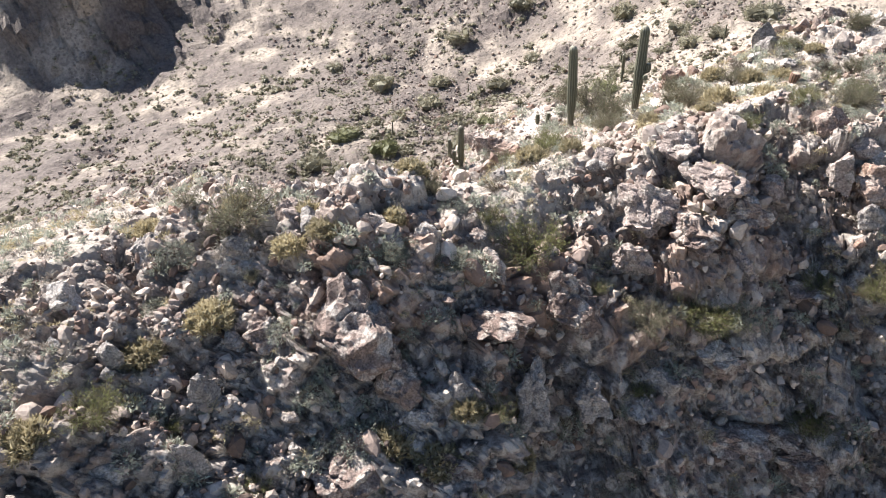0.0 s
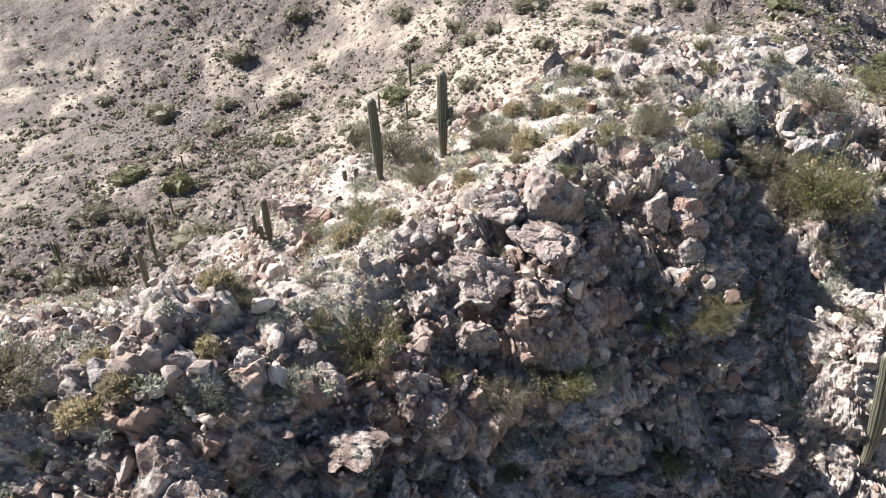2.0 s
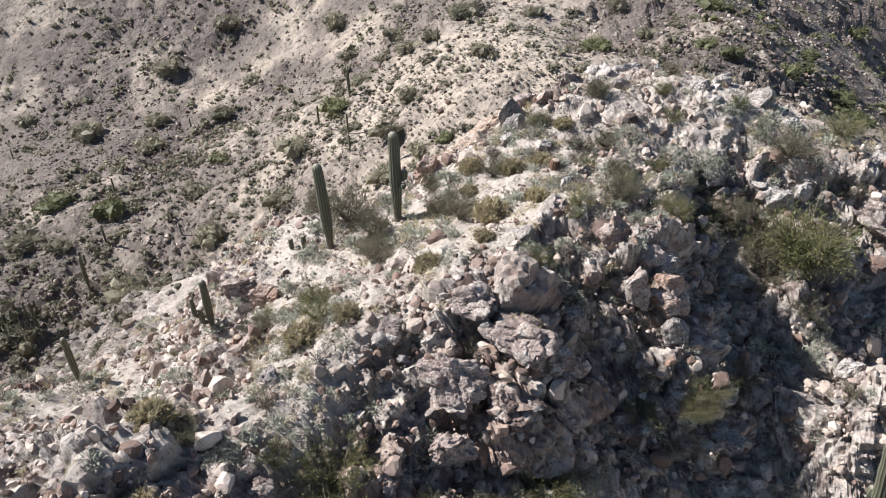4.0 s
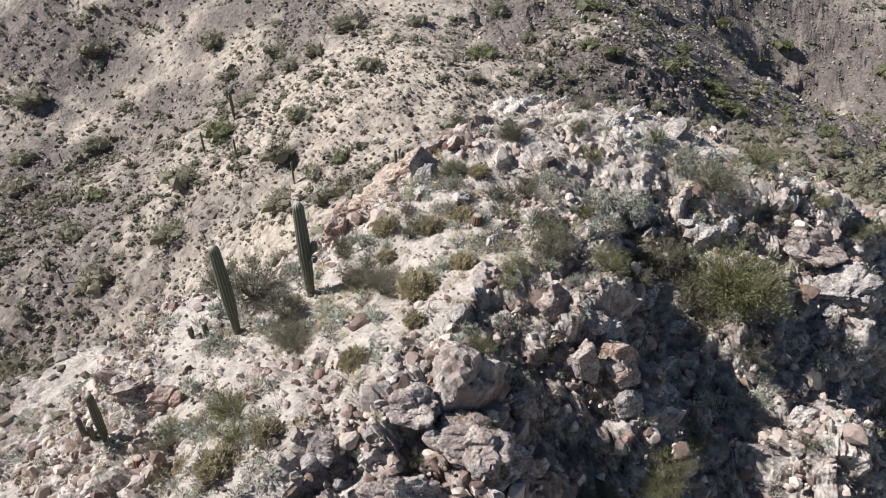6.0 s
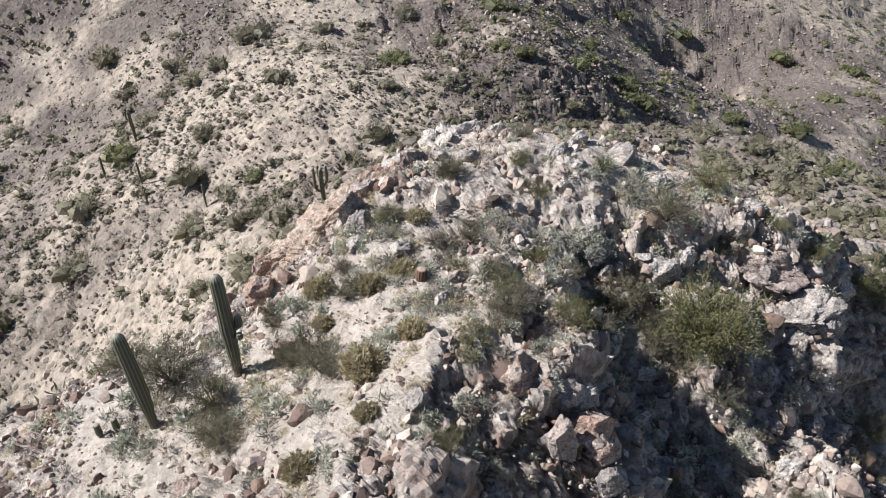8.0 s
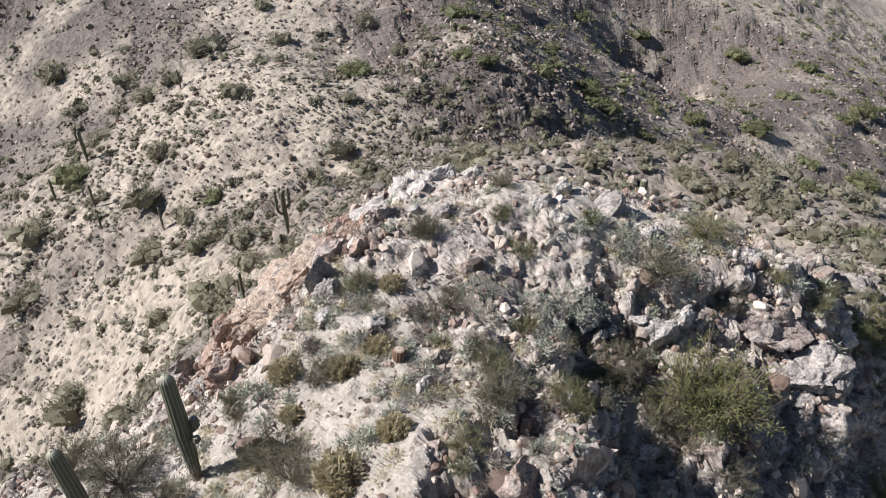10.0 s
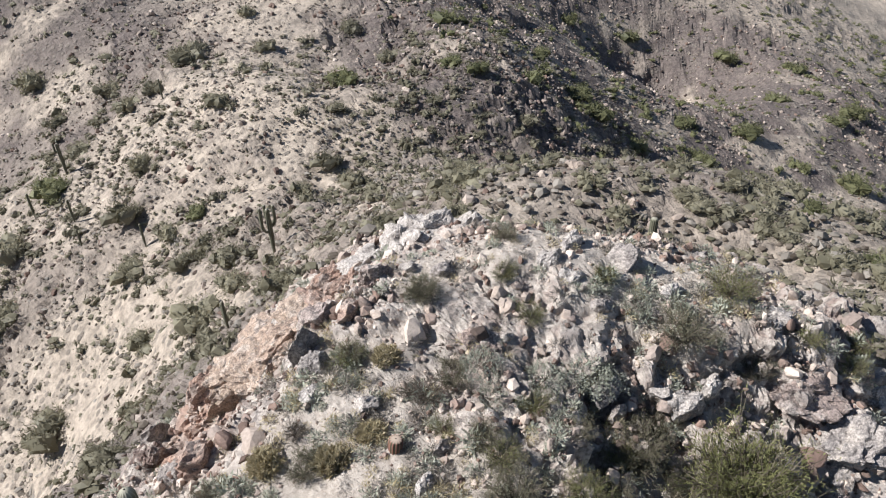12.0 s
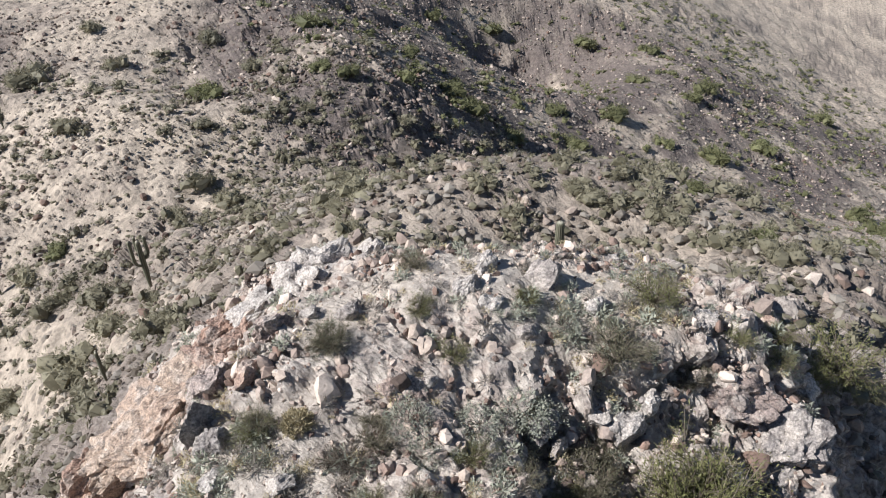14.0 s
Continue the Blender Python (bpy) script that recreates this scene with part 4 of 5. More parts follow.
def shrub_meshes(kind, seed):
    """The stems and the crown of a shrub about 1 m wide."""
    rng = np.random.default_rng(seed)
    if kind in ("green", "olive", "brown"):
        tall, count, number = (0.40, 14, 5000) if kind == "green" else (0.46, 13, 5000) if kind == "olive" else (0.36, 16, 2600)
        limbs = limbs_of(rng, count, tall, 0.42)
        pieces = [tube(l, np.linspace(0.014, 0.004, 6), 4) for l in limbs]
        twigs = []
        for l in limbs:
            for _ in range(14):
                k = rng.uniform(1.5, 5)
                at = l[int(k)] + (l[min(int(k) + 1, 5)] - l[int(k)]) * (k % 1)
                way = unit(unit(at - (0, 0, 0.1)) * 0.7 + rng.normal(size=3) * 0.5)
                end = at + way * rng.uniform(0.10, 0.28)
                twigs.append((at, end))
                pieces.append(tube(np.array([at, end]), [0.004, 0.002], 3))
        pick = rng.integers(len(twigs), size=number)
        a, b = np.array([t[0] for t in twigs])[pick], np.array([t[1] for t in twigs])[pick]
        roots = a + (b - a) * rng.uniform(0.1, 1.1, (number, 1)) + rng.normal(size=(number, 3)) * 0.03
        ways = unit(unit(b - a) * 0.8 + rng.normal(size=(number, 3)) * 0.55 + (0, 0, 0.2))
        roots[:, 2] = np.maximum(roots[:, 2], 0.02)
        crown = blades(rng, roots, ways, rng.uniform(0.022, 0.05, number), rng.uniform(0.006, 0.011, number))
    elif kind in ("silver", "straw"):
        limbs = limbs_of(rng, 12, 0.34, 0.36)
        pieces = [tube(l, np.linspace(0.010, 0.004, 6), 3) for l in limbs]
        number = 1700 if kind == "silver" else 3200
        ways = unit(rng.normal(size=(number, 3)) * (1, 1, 0.8) + (0, 0, 0.35))
        ways[:, 2] = np.abs(ways[:, 2])
        bump = 1 + 0.25 * np.sin(ways[:, :1] * 9 + seed) * np.cos(ways[:, 1:2] * 8)
        roots = ways * (0.46, 0.46, 0.38) * bump * rng.uniform(0.5, 1.0, (number, 1)) ** 0.5
        crown = blades(rng, roots, unit(ways + rng.normal(size=(number, 3)) * 0.6), rng.uniform(0.03, 0.06, number), rng.uniform(0.03, 0.05, number)) if kind == "silver" else blades(rng, roots * 0.9, unit(ways * 0.6 + (0, 0, 0.5) + rng.normal(size=(number, 3)) * 0.45), rng.uniform(0.06, 0.16, number), rng.uniform(0.005, 0.01, number), 0.5)
    stems = mesh_of("woody_base", *join(pieces), LEAVES["brown"])
    return stems, mesh_of("crown", *crown, LEAVES[kind])


SHRUB_WORDS = {
    "green": ("palo_verde", "yellow-green palo verde bush with thin twigs", "bush"),
    "olive": ("creosote_bush", "dull olive creosote bush on stony ground", "bush"),
    "silver": ("brittlebush", "silvery grey-green brittlebush mound between rocks", "bush"),
    "straw": ("grass_clump", "dry straw-coloured grass clump in gravel", "grass"),
    "brown": ("dry_bush", "leafless brown dry bush on gravel", "bush"),
}
MOULDS = {}
for number, kind in enumerate(SHRUB_WORDS):
    MOULDS[kind] = [shrub_meshes(kind, 300 + 10 * number + k) for k in range(4)]


def stand(x, y, sink=0.0):
    return float(relief(np.array([x]), np.array([y]))[0]) - sink


def shrub(rng, kind, x, y, z, wide, tall=1.0):
    name, words, category = SHRUB_WORDS[kind]
    ob = thing(name, words, category, name.replace("_", " ") + "s on the ridge")
    stems, crown = MOULDS[kind][int(rng.integers(4))]
    part_of("woody_base", stems, ob)
    part_of("crown", crown, ob)
    ob.matrix_world = pose(x, y, z - 0.03, 0, 0, rng.uniform(0, 360)) @ Matrix.Diagonal((wide, wide * rng.uniform(0.8, 1.1), wide * tall * rng.uniform(0.85, 1.15), 1))
    return ob


def column(rng, height, radius, ribs=13, lean=(0.0, 0.0), waist=0.62, fine=4, rings=24, way=None):
    """A ribbed cactus column along a line, with a domed top; also how far out each point lies on its rib, and how high."""
    t = np.concatenate([np.linspace(0, 0.93, rings - 6), 0.93 + 0.07 * np.sin(np.linspace(0.2, 1, 6) * np.pi / 2)])
    line = np.stack([lean[0] * t**1.5, lean[1] * t**1.5, t * height], 1) if way is None else way(t)
    thick = radius * (waist + (1 - waist) * ramp(t, 0.0, 0.45)) * (1 - 0.12 * ramp(t, 0.6, 0.93))
    dome = np.sqrt(np.clip(1 - ((t - 0.93) / 0.0705) ** 2, 0.0, 1)) * (t > 0.93) + (t <= 0.93)
    thick = thick * np.maximum(dome, 0.04)
    a = np.arange(ribs * fine) * 2 * np.pi / (ribs * fine)
    wave = 0.5 + 0.5 * np.cos(ribs * a)
    tangent = unit(np.gradient(line, axis=0))
    side = unit(np.cross(tangent, (0.05, 1.0, 0.02)))
    up = np.cross(side, tangent)
    r = thick[:, None] * (0.86 + 0.14 * wave[None]) * (1 + 0.03 * rng.normal(size=(len(t), 1)))
    v = line[:, None] + r[..., None] * (np.cos(a)[None, :, None] * side[:, None] + np.sin(a)[None, :, None] * up[:, None])
    n = len(a)
    k = np.arange(len(t) - 1)[:, None] * n
    i, j = np.arange(n)[None], (np.arange(n)[None] + 1) % n
    f = np.stack([k + i, k + j, k + n + j, k + n + i], -1).reshape(-1, 4)
    return v.reshape(-1, 3), f, np.tile(wave, len(t)), np.repeat(t, n)


def cactus_part(name, parent, built):
    v, f, rib, high = built
    me = mesh_of(name, v, f, CACTUS, True)
    mark(me, "rib", rib)
    mark(me, "high", high)
    return part_of(name, me, parent)


def arm_line(foot, angle, out, rise):
    """An arm that leaves the trunk sideways and turns up."""
    d = np.array([math.cos(angle), math.sin(angle), 0])

    def way(t):
        bend = np.clip(t / 0.4, 0, 1)
        climb = np.clip((t - 0.12) / 0.88, 0, 1)
        return np.array(foot) + d * (out * np.sin(bend * np.pi / 2))[:, None] + np.array([0, 0, 1.0]) * (rise * climb**1.15)[:, None]

    return way


def saguaro(label, x, y, height, radius, arms=(), lean=(0, 0), fine=4, group="saguaros on the ridge", seed=1, ribs=13):
    rng = np.random.default_rng(seed)
    ob = thing("saguaro", label, "cactus", group)
    cactus_part("trunk", ob, column(rng, height, radius, ribs, lean, fine=fine))
    for foot, angle, out, rise, thick in arms:
        cactus_part("arm", ob, column(rng, rise, thick, max(ribs - 4, 6), fine=fine, waist=0.8, rings=18, way=arm_line((0, 0, foot), radians(angle), out, rise)))
    ob.matrix_world = pose(x, y, stand(x, y, 0.06))
    return ob


def barrel_cactus(label, x, y, height, radius, seed):
    rng = np.random.default_rng(seed)
    ob = thing("barrel_cactus", label, "cactus", "barrel cacti on the crest")
    v, f, rib, high = column(rng, height, radius, 12, waist=0.9, fine=4, rings=16)
    me = mesh_of("body", v, f, BARREL, True)
    mark(me, "rib", rib)
    mark(me, "high", high)
    part_of("body", me, ob)
    ob.matrix_world = pose(x, y, stand(x, y, 0.04), 4, 5, 0)
    return ob


def barrel_material():
    m, nodes, links, shader = material("barrel_cactus_skin", 0.7)
    rib, high = nodes.new("ShaderNodeAttribute"), nodes.new("ShaderNodeAttribute")
    rib.attribute_name, high.attribute_name = "rib", "high"
    colour = blend(nodes, links, (0.06, 0.06, 0.035), (0.26, 0.12, 0.09), scale_of(nodes, links, rib.outputs["Fac"], ((0.4, 0.1), (0.9, 1.0))))
    colour = blend(nodes, links, colour, (0.45, 0.36, 0.28), scale_of(nodes, links, high.outputs["Fac"], ((0.94, 0.0), (1.0, 0.9))))
    links.new(colour, shader.inputs["Base Color"])
    return m


BARREL = barrel_material()
saguaro("tall green saguaro with one plain ribbed column", -0.1, -0.1, 4.0, 0.235, lean=(-0.16, 0.05), seed=2)
saguaro("tall green saguaro with two small arm buds", 2.75, -0.7, 4.05, 0.245, arms=((2.0, -20, 0.36, 0.42, 0.13), (1.75, -60, 0.42, 0.2, 0.11)), lean=(0.02, 0.1), seed=3)
saguaro("branching saguaro with three short arms beside boulders", -5.4, -1.2, 2.6, 0.16, arms=((0.6, 200, 0.34, 0.75, 0.11), (0.9, 190, 0.55, 1.05, 0.10), (1.0, 120, 0.22, 0.4, 0.09)), seed=4)
saguaro("pale green saguaro standing in the rocky gully", 13.0, -17.1, 5.0, 0.25, arms=((2.2, 140, 0.45, 0.4, 0.15),), lean=(-0.8, 0.1), seed=5)
saguaro("stubby young saguaro beside gravel", -1.6, 0.9, 0.6, 0.11, seed=6, ribs=11)
saguaro("stubby young saguaro near the crest", -1.1, 0.6, 0.65, 0.11, seed=7, ribs=11)
barrel_cactus("reddish brown barrel cactus on pale gravel", 8.9, -2.6, 0.46, 0.21, 8)
barrel_cactus("short dark barrel cactus on the gravel edge", -4.6, -3.6, 0.8, 0.2, 9)
saguaro("pale green saguaro standing behind the rocky summit", 26.3, 0.8, 1.7, 0.2, seed=12)
FAR_SAGUAROS = [  # x, y, height
    (44.6, 110.8, 3.8), (25.9, 112.4, 6.1), (18.2, 107.8, 4.4), (21.4, 95.9, 4.2), (19.9, 88.7, 3.3), (25.6, 77.5, 3.8), (4.5, 88.9, 3.0), (31.6, 50.3, 6.0),
    (21.5, 42.8, 2.5), (17.8, 32.2, 2.8), (-6.0, 143.7, 2.9), (-22.5, 114.9, 3.8), (-24.3, 98.5, 4.2), (-27.7, 89.8, 7.2), (-43.6, 90.5, 5.9), (-36.1, 84.9, 6.0),
    (-11.6, 2.2, 2.6), (-11.2, 94.5, 3.0), (-46.2, 151.5, 2.9),
]


def far_saguaros():
    arms = ((2.4, 30, 0.5, 1.7, 0.13), (2.0, 200, 0.55, 2.2, 0.13), (2.9, 120, 0.4, 1.2, 0.12))
    moulds = {}
    for n, (x, y, height) in enumerate(FAR_SAGUAROS):
        branching = height > 4.5
        words = "distant branching saguaro with upright arms" if branching else "distant slender saguaro on the stony hillside"
        if branching not in moulds:
            moulds[branching] = saguaro(words, x, y, 4.0, 0.2, arms if branching else (), fine=2, group="saguaros on the far hillside", seed=50, ribs=8)
            ob = moulds[branching]
        else:
            ob = copy_thing(moulds[branching], Matrix())
        k = height / 4.0
        ob.matrix_world = pose(x, y, stand(x, y, 0.1), 0, 0, 47 * n) @ Matrix.Diagonal((max(k, 0.8), max(k, 0.8), k, 1))


far_saguaros()


def set_shrubs():
    rng = np.random.default_rng(31)
    for some in (CLIFF_SHRUBS, EDGE_SHRUBS, CREST_SHRUBS, SUMMIT_SHRUBS, OPEN_SHRUBS, OPEN_SHRUBS_MORE):
        levels = relief([q[1] for q in some], [q[2] for q in some])
        for (kind, x, y, wide), z in zip(some, levels):
            shrub(rng, kind, x, y, z, wide * 1.15, 1.15 if kind == "green" else 1.0)


def brush_field(name, label, count, box, sizes, mat, seed, keep, leaves, shape, width=0.16, category="shrubs", length=0.22):
    """Small plants past counting, as one mesh of separate leaves."""
    rng = np.random.default_rng(seed)
    x, y = rng.uniform(box[0], box[1], count * 6), rng.uniform(box[2], box[3], count * 6)
    ok = rng.random(len(x)) < keep(x, y)
    x, y = x[ok][:count], y[ok][:count]
    z, size = relief(x, y), rng.uniform(*sizes, len(x)) * rng.uniform(0.6, 1.0, len(x))
    n = len(x) * leaves
    ways = unit(rng.normal(size=(n, 3)) + (0, 0, 0.5))
    ways[:, 2] = np.abs(ways[:, 2])
    at, s = np.repeat(np.stack([x, y, z], 1), leaves, 0), np.repeat(size, leaves)
    squash = np.repeat(rng.uniform(0.7, 1.2, (len(x), 3)), leaves, 0)
    inner = rng.uniform(0.05, 0.75, (n, 1)) ** 0.6
    roots = at + ways * shape * squash * inner * s[:, None]
    v, f = blades(rng, roots, unit(ways + rng.normal(size=(n, 3)) * 0.7), s * length * rng.uniform(0.6, 1.2, n), s * width * rng.uniform(0.6, 1.2, n))
    return tagged(new(name, mesh_of(name, v, f, mat)), label, category, kind="stuff")


def near_brush(x, y):
    _, sx, sy = lie(x, y)
    return np.clip((1 - 0.45 * bareness(x, y, sx, sy)) * (0.2 + 0.8 * ramp(layers_of(x, y, 3.0, 170, 3), -0.3, 0.6)), 0, 1)


def far_brush(seed, reach=(24, 900)):
    def keep(x, y):
        away = np.hypot(x - 5, y + 6)
        clump = 0.2 + 0.8 * ramp(layers_of(x, y, 14, seed, 3), -0.4, 0.6)
        return ramp(away, reach[0], reach[0] + 8) * (1 - ramp(away, reach[1], reach[1] + 10)) * clump * np.clip(130 / (away + 1), 0.25, 1.0) * (0.55 + 0.45 * shaded_rockiness(x, y)) * ((y > 9 - 0.3 * x) | (x > 26))

    return keep


set_shrubs()
DOME = np.array([0.5, 0.5, 0.42])
brush_field("ridge_grass", "small dry straw tufts all over the ridge", 1800, (-34, 27, -20, 14), (0.3, 0.9), LEAVES["straw"], 41, near_brush, 100, DOME, 0.06, "grass")
brush_field("ridge_twigs", "low leafless grey twigs between the stones", 2200, (-34, 27, -20, 14), (0.35, 0.9), LEAVES["grey"], 49, near_brush, 70, DOME, 0.035, "scrub", length=0.34)
brush_field("ridge_scrub", "small grey-green scrub all over the ridge", 1400, (-34, 27, -20, 14), (0.4, 1.2), LEAVES["silver"], 42, near_brush, 130, DOME, 0.1)
WEST_BUSHES = [  # on the north-western slope: x, y, width
    (12.3, 101.6, 6.5), (17.4, 60.0, 4.7), (7.0, 89.5, 6.1), (5.8, 65.0, 6.9), (5.7, 28.7, 3.4), (-33.3, 115.5, 6.6), (-38.9, 105.1, 7.0), (-31.7, 100.6, 4.9),
    (-15.8, 138.7, 6.0), (2.1, 145.8, 6.1), (8.9, 178.6, 7.0), (-6.7, 90.3, 5.6), (-7.3, 104.3, 4.9), (-11.1, 20.6, 3.3), (-23.5, 106.8, 6.2), (-42.5, 87.1, 7.0),
    (-39.7, 81.5, 6.8), (-1.7, 116.7, 3.9), (-14.0, 151.5, 5.5), (-30.2, 154.0, 6.5), (-45.2, 173.2, 5.4), (10.8, 154.9, 4.8), (-9.3, 173.5, 6.1),
]
SLOPE_BUSHES = [  # on the slope behind the saguaros: x, y, width
    (33.1, 151.6, 7.0), (33.2, 94.6, 4.6), (30.0, 117.4, 4.8), (22.0, 110.0, 6.9), (28.0, 73.6, 3.5), (26.2, 84.7, 5.7), (29.1, 65.9, 2.9), (29.9, 58.3, 4.6),
    (29.0, 45.7, 2.6), (26.4, 49.6, 3.4), (21.5, 50.4, 4.9), (21.5, 74.7, 4.4), (34.2, 24.1, 2.2), (36.1, 22.8, 2.9), (31.8, 135.3, 5.1), (28.8, 25.1, 2.6),
    (36.3, 27.2, 2.4), (31.1, 18.8, 2.0), (26.3, 64.6, 3.9), (21.3, 28.5, 2.7), (26.6, 52.3, 2.7), (32.5, 73.6, 3.4),
]
SADDLE_BUSHES = [  # behind the summit: x, y, width
    (53.9, 120.3, 7.0), (40.1, 116.9, 4.8), (50.3, 66.8, 4.4), (49.3, 60.5, 3.7), (43.7, 64.1, 3.3), (81.4, 92.9, 4.1), (85.2, 72.3, 3.7), (83.7, 77.2, 3.8),
    (85.0, 60.5, 3.5), (45.5, 8.1, 2.3), (41.3, 15.2, 1.6), (50.3, 8.6, 2.3), (52.3, 6.4, 2.3), (46.4, 2.0, 1.8), (53.2, 3.5, 2.1), (66.7, 111.3, 4.3),
    (70.8, 125.2, 4.0), (41.1, 128.1, 5.2), (83.7, 107.7, 4.4), (58.3, 76.2, 3.3), (44.9, 115.4, 4.8), (47.4, 93.8, 3.6), (57.2, 1.6, 2.2), (49.8, -3.3, 1.4),
    (46.3, 35.0, 3.3), (46.1, 9.9, 2.3), (46.6, 3.5, 1.8), (45.7, -5.2, 2.5), (47.7, -3.4, 1.7), (49.2, -7.4, 2.2), (66.1, 84.8, 5.1), (41.7, -6.6, 1.5),
    (44.9, -2.1, 1.3),
]
SPUR_BUSHES = [  # on the eastern spur: x, y, width
    (97.1, 70.4, 4.5), (114.3, 73.8, 6.4), (119.4, 71.3, 5.9), (98.0, 95.3, 5.0), (120.2, 61.1, 4.5), (148.1, 61.3, 7.0), (159.0, 73.4, 5.7), (175.9, 64.5, 7.0),
    (178.5, 49.8, 5.1), (186.4, 38.3, 7.0), (245.7, 108.4, 7.0), (246.6, 84.0, 7.0), (216.1, 56.0, 7.0), (215.6, 74.4, 6.1), (124.9, 93.3, 5.6), (111.4, 65.6, 6.0),
    (212.0, 31.4, 7.0), (188.2, 0.0, 6.9), (176.0, -5.5, 6.5), (283.9, 28.3, 7.0), (230.0, 140.4, 7.0), (200.3, 146.6, 7.0), (227.9, 56.8, 7.0),
]


def lobed(rng, lobes, leaves, level=1, leaf=(0.08, 0.17), spread=0.3):
    """A bush 1 m wide seen from afar: uneven lobes of twigs and leaves, with gaps between them."""
    pieces = []
    for n in range(lobes):
        v, f = BALLS[level]
        f = f[v[f][:, :, 2].max(1) > 0.0]
        size = rng.uniform(0.14, 0.24) if lobes > 1 else 0.36
        a, out = rng.uniform(0, 6.3), spread * math.sqrt(rng.random()) if lobes > 1 else 0.0
        at = np.array([out * math.cos(a), out * math.sin(a), size * rng.uniform(0.6, 1.1)])
        pieces.append((v * rng.uniform(0.4, 1.2, (len(v), 1)) * size * (1, 1, 0.85) + at, f))
        number = leaves // lobes
        ways = unit(rng.normal(size=(number, 3)) + (0, 0, 0.35))
        roots = at + ways * size * (1, 1, 0.9) * rng.uniform(0.7, 1.25, (number, 1))
        pieces.append(blades(rng, roots, unit(ways + rng.normal(size=(number, 3)) * 0.6), rng.uniform(*leaf, number), rng.uniform(*leaf, number) * 0.35))
    v, f = join(pieces)
    v[:, 2] = np.maximum(v[:, 2], -0.06)
    return v, f


def hillside_moulds(kind, seed):
    rng = np.random.default_rng(seed)
    stems = join([tube(l, np.linspace(0.016, 0.006, 6), 3) for l in limbs_of(rng, 7, 0.3, 0.3)])
    return mesh_of("woody_base", *stems, LEAVES["brown"]), mesh_of("crown", *lobed(rng, 11, 1200, 1, (0.05, 0.11), 0.34), LEAVES[kind])


FAR_MOULDS = {kind: [hillside_moulds(kind, 700 + 10 * n + k) for k in range(4)] for n, kind in enumerate(("hill_green", "hill"))}


def hillside_bush(rng, x, y, z, wide):
    kind = "hill_green" if x > 85 or rng.random() < 0.15 else "hill"
    wide *= 1.3
    words = "yellow-green palo verde on the far rocky slope" if kind == "hill_green" else "dull olive bush on the stony hillside behind the ridge"
    ob = thing("palo_verde" if kind == "hill_green" else "hillside_bush", words, "bush", "bushes on the far hillside")
    stems, crown = FAR_MOULDS[kind][int(rng.integers(4))]
    part_of("woody_base", stems, ob)
    part_of("crown", crown, ob)
    ob.matrix_world = pose(x, y, z - 0.06 * wide, 0, 0, rng.uniform(0, 360)) @ Matrix.Diagonal((wide, wide * rng.uniform(0.75, 1.1), wide * rng.uniform(0.8, 1.1), 1))


def set_hillside_bushes():
    rng = np.random.default_rng(77)
    for some in (WEST_BUSHES, SLOPE_BUSHES, SADDLE_BUSHES, SPUR_BUSHES):
        levels = relief([q[0] for q in some], [q[1] for q in some])
        for (x, y, wide), z in zip(some, levels):
            hillside_bush(rng, x, y, z, wide)


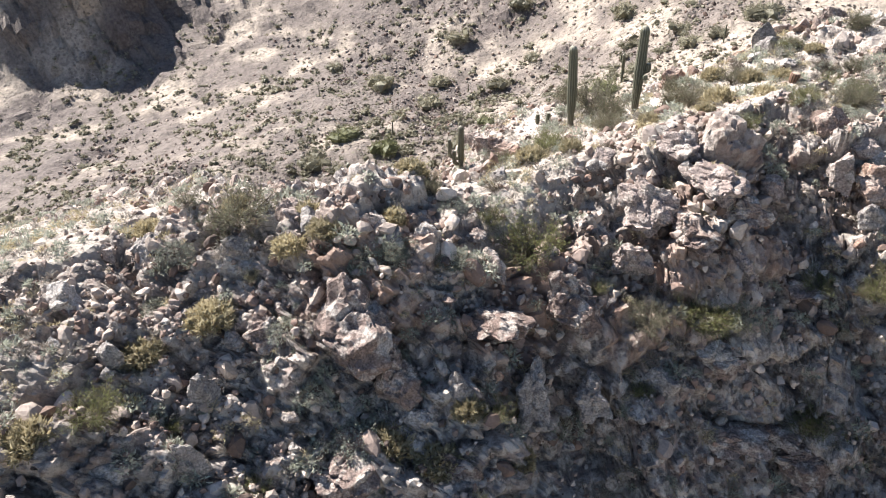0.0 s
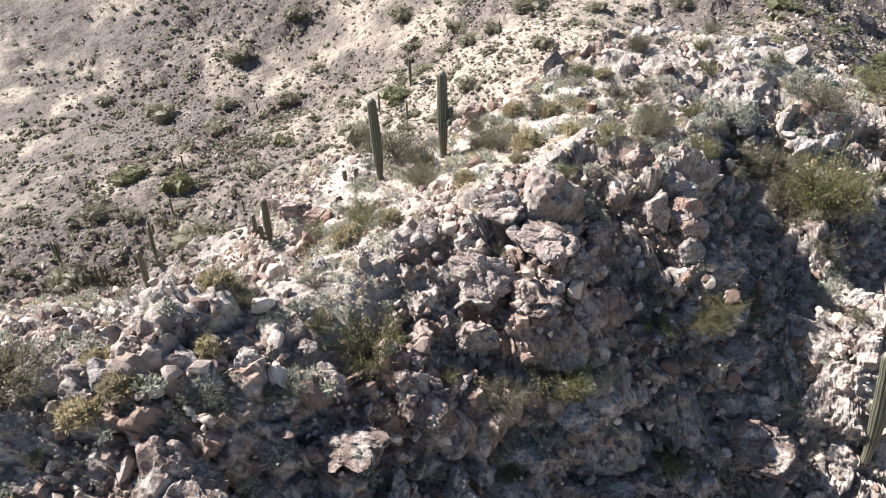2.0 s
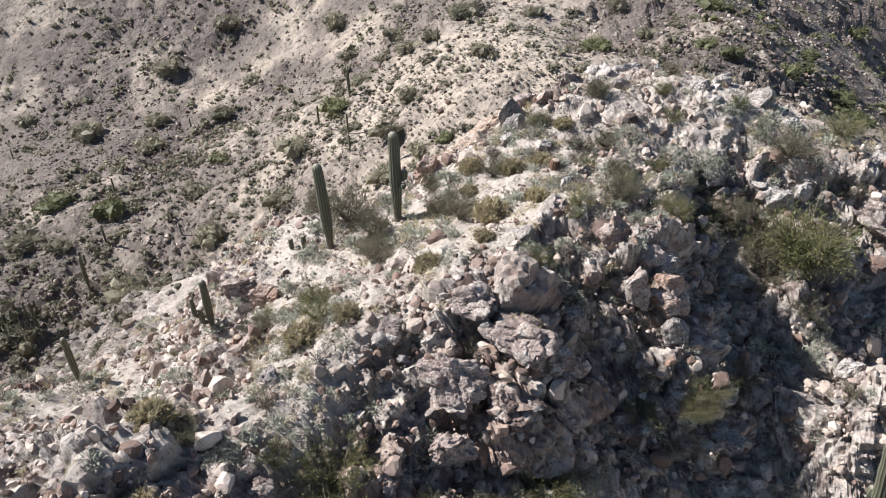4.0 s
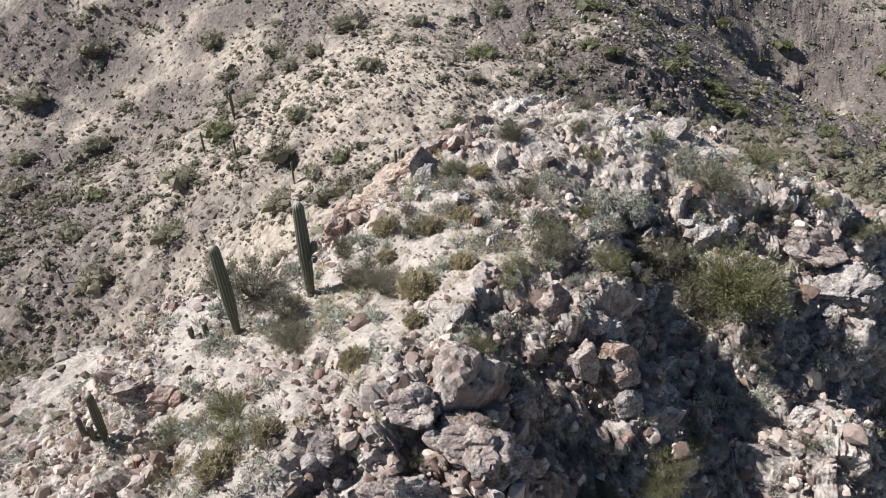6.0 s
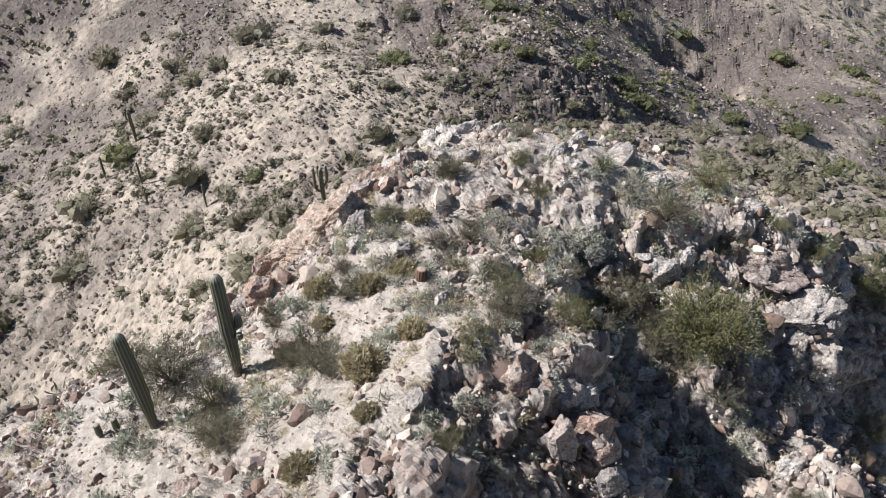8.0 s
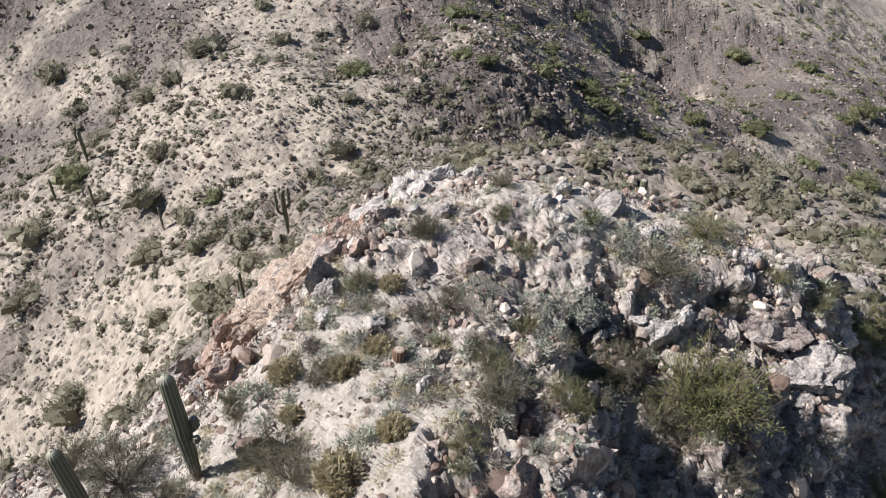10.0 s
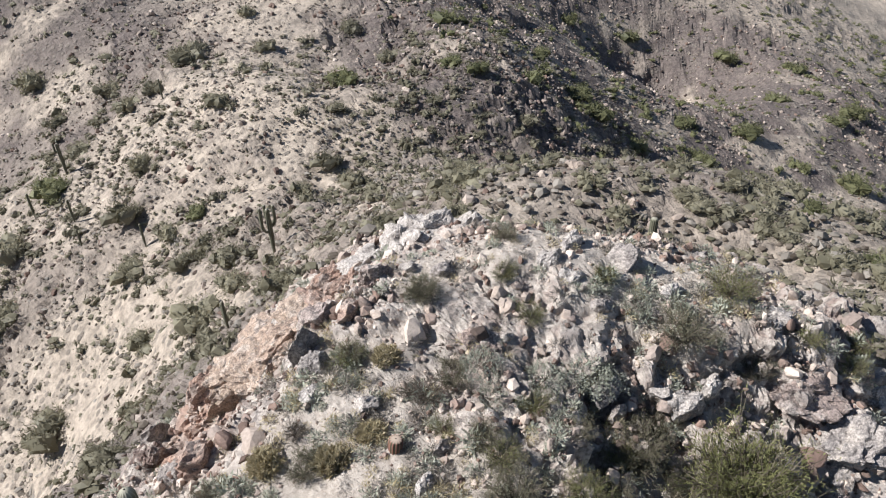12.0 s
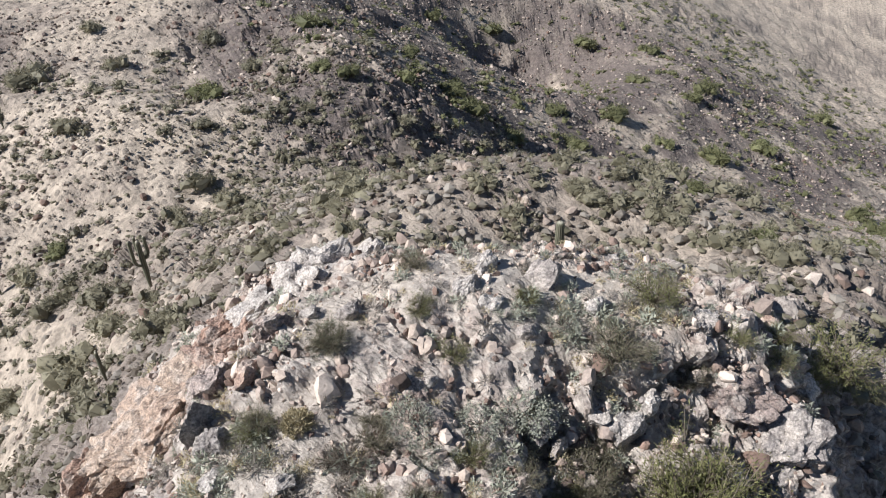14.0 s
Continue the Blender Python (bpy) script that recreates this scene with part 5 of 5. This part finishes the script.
def mound_field(name, label, count, box, sizes, mat, seed, keep, lobes, leaves, category="shrubs", power=1.6, tall=0.9):
    """Bushes and tufts past counting, as one mesh."""
    rng = np.random.default_rng(seed)
    shapes = [lobed(rng, lobes, leaves, 1, (0.1, 0.24)) for _ in range(10)]
    x, y = rng.uniform(box[0], box[1], count * 8), rng.uniform(box[2], box[3], count * 8)
    ok = rng.random(len(x)) < keep(x, y)
    x, y = x[ok][:count], y[ok][:count]
    size = sizes[0] * (sizes[1] / sizes[0]) ** (rng.random(len(x)) ** power)
    z = relief(x, y) - 0.05 * size
    turn, which, pieces = rng.uniform(0, 6.3, len(x)), rng.integers(10, size=len(x)), []
    for k, (v, f) in enumerate(shapes):
        some = np.flatnonzero(which == k)
        cs, sn = np.cos(turn[some])[:, None], np.sin(turn[some])[:, None]
        wide = size[some, None]
        px, py = v[None, :, 0] * wide, v[None, :, 1] * wide * rng.uniform(0.7, 1.1, (len(some), 1))
        pz = v[None, :, 2] * wide * tall * rng.uniform(0.7, 1.15, (len(some), 1))
        placed = np.stack([px * cs - py * sn + x[some, None], px * sn + py * cs + y[some, None], pz + z[some, None]], 2)
        pieces.append((placed.reshape(-1, 3), (f[None] + (np.arange(len(some)) * len(v))[:, None, None]).reshape(-1, 3)))
    return tagged(new(name, mesh_of(name, *join(pieces), mat)), label, category, kind="stuff")


def slope_keep(x, y):
    return ramp(np.hypot(x - 5, y + 6), 16, 22) * ((y > 9 - 0.3 * x) | (x > 26)) * (0.25 + 0.75 * ramp(layers_of(x, y, 5, 230, 3), -0.4, 0.4))


def tuft_keep(x, y):
    away = np.hypot(x - 5, y + 6)
    return slope_keep(x, y) * np.clip(70 / (away + 1), 0.15, 1.0)


def spur_keep(x, y):
    return ramp(x, 85, 105) * (0.3 + 0.7 * ramp(layers_of(x, y, 9, 235, 3), -0.4, 0.5))


set_hillside_bushes()
mound_field("hillside_bushes", "olive bushes all over the hillside behind the ridge", 2600, (-70, 135, -30, 140), (1.1, 3.7), LEAVES["hill"], 43, far_brush(200, (19, 130)), 5, 90, power=1.2)
mound_field("distant_bushes", "olive bushes and small trees on the distant slopes", 2200, (-150, 60, 60, 230), (1.6, 4.6), LEAVES["hill"], 46, far_brush(205, (122, 900)), 3, 45)
mound_field("spur_bushes", "olive-green bushes scattered over the eastern spur and valley", 3000, (85, 360, -60, 200), (1.3, 4.8), LEAVES["hill_green"], 52, spur_keep, 4, 64, power=1.4)
mound_field("spur_scrub", "low grey scrub over the eastern spur and valley", 6000, (85, 340, -60, 190), (0.8, 2.2), LEAVES["grey"], 53, spur_keep, 1, 8, tall=0.65)
mound_field("hillside_scrub", "low grey scrub over the far hillside", 8000, (-70, 150, -40, 170), (0.6, 1.7), LEAVES["grey"], 44, tuft_keep, 1, 9, tall=0.65)
mound_field("hillside_grass", "dry brown grass and twigs over the far hillside", 16000, (-60, 150, -40, 160), (0.45, 1.3), LEAVES["brown"], 45, tuft_keep, 1, 6, "grass", tall=0.65)
mound_field("slope_scrub", "small grey-olive scrub over the slope behind the ridge", 4500, (-40, 90, -22, 110), (0.5, 1.6), LEAVES["hill"], 48, slope_keep, 1, 14, tall=0.7)
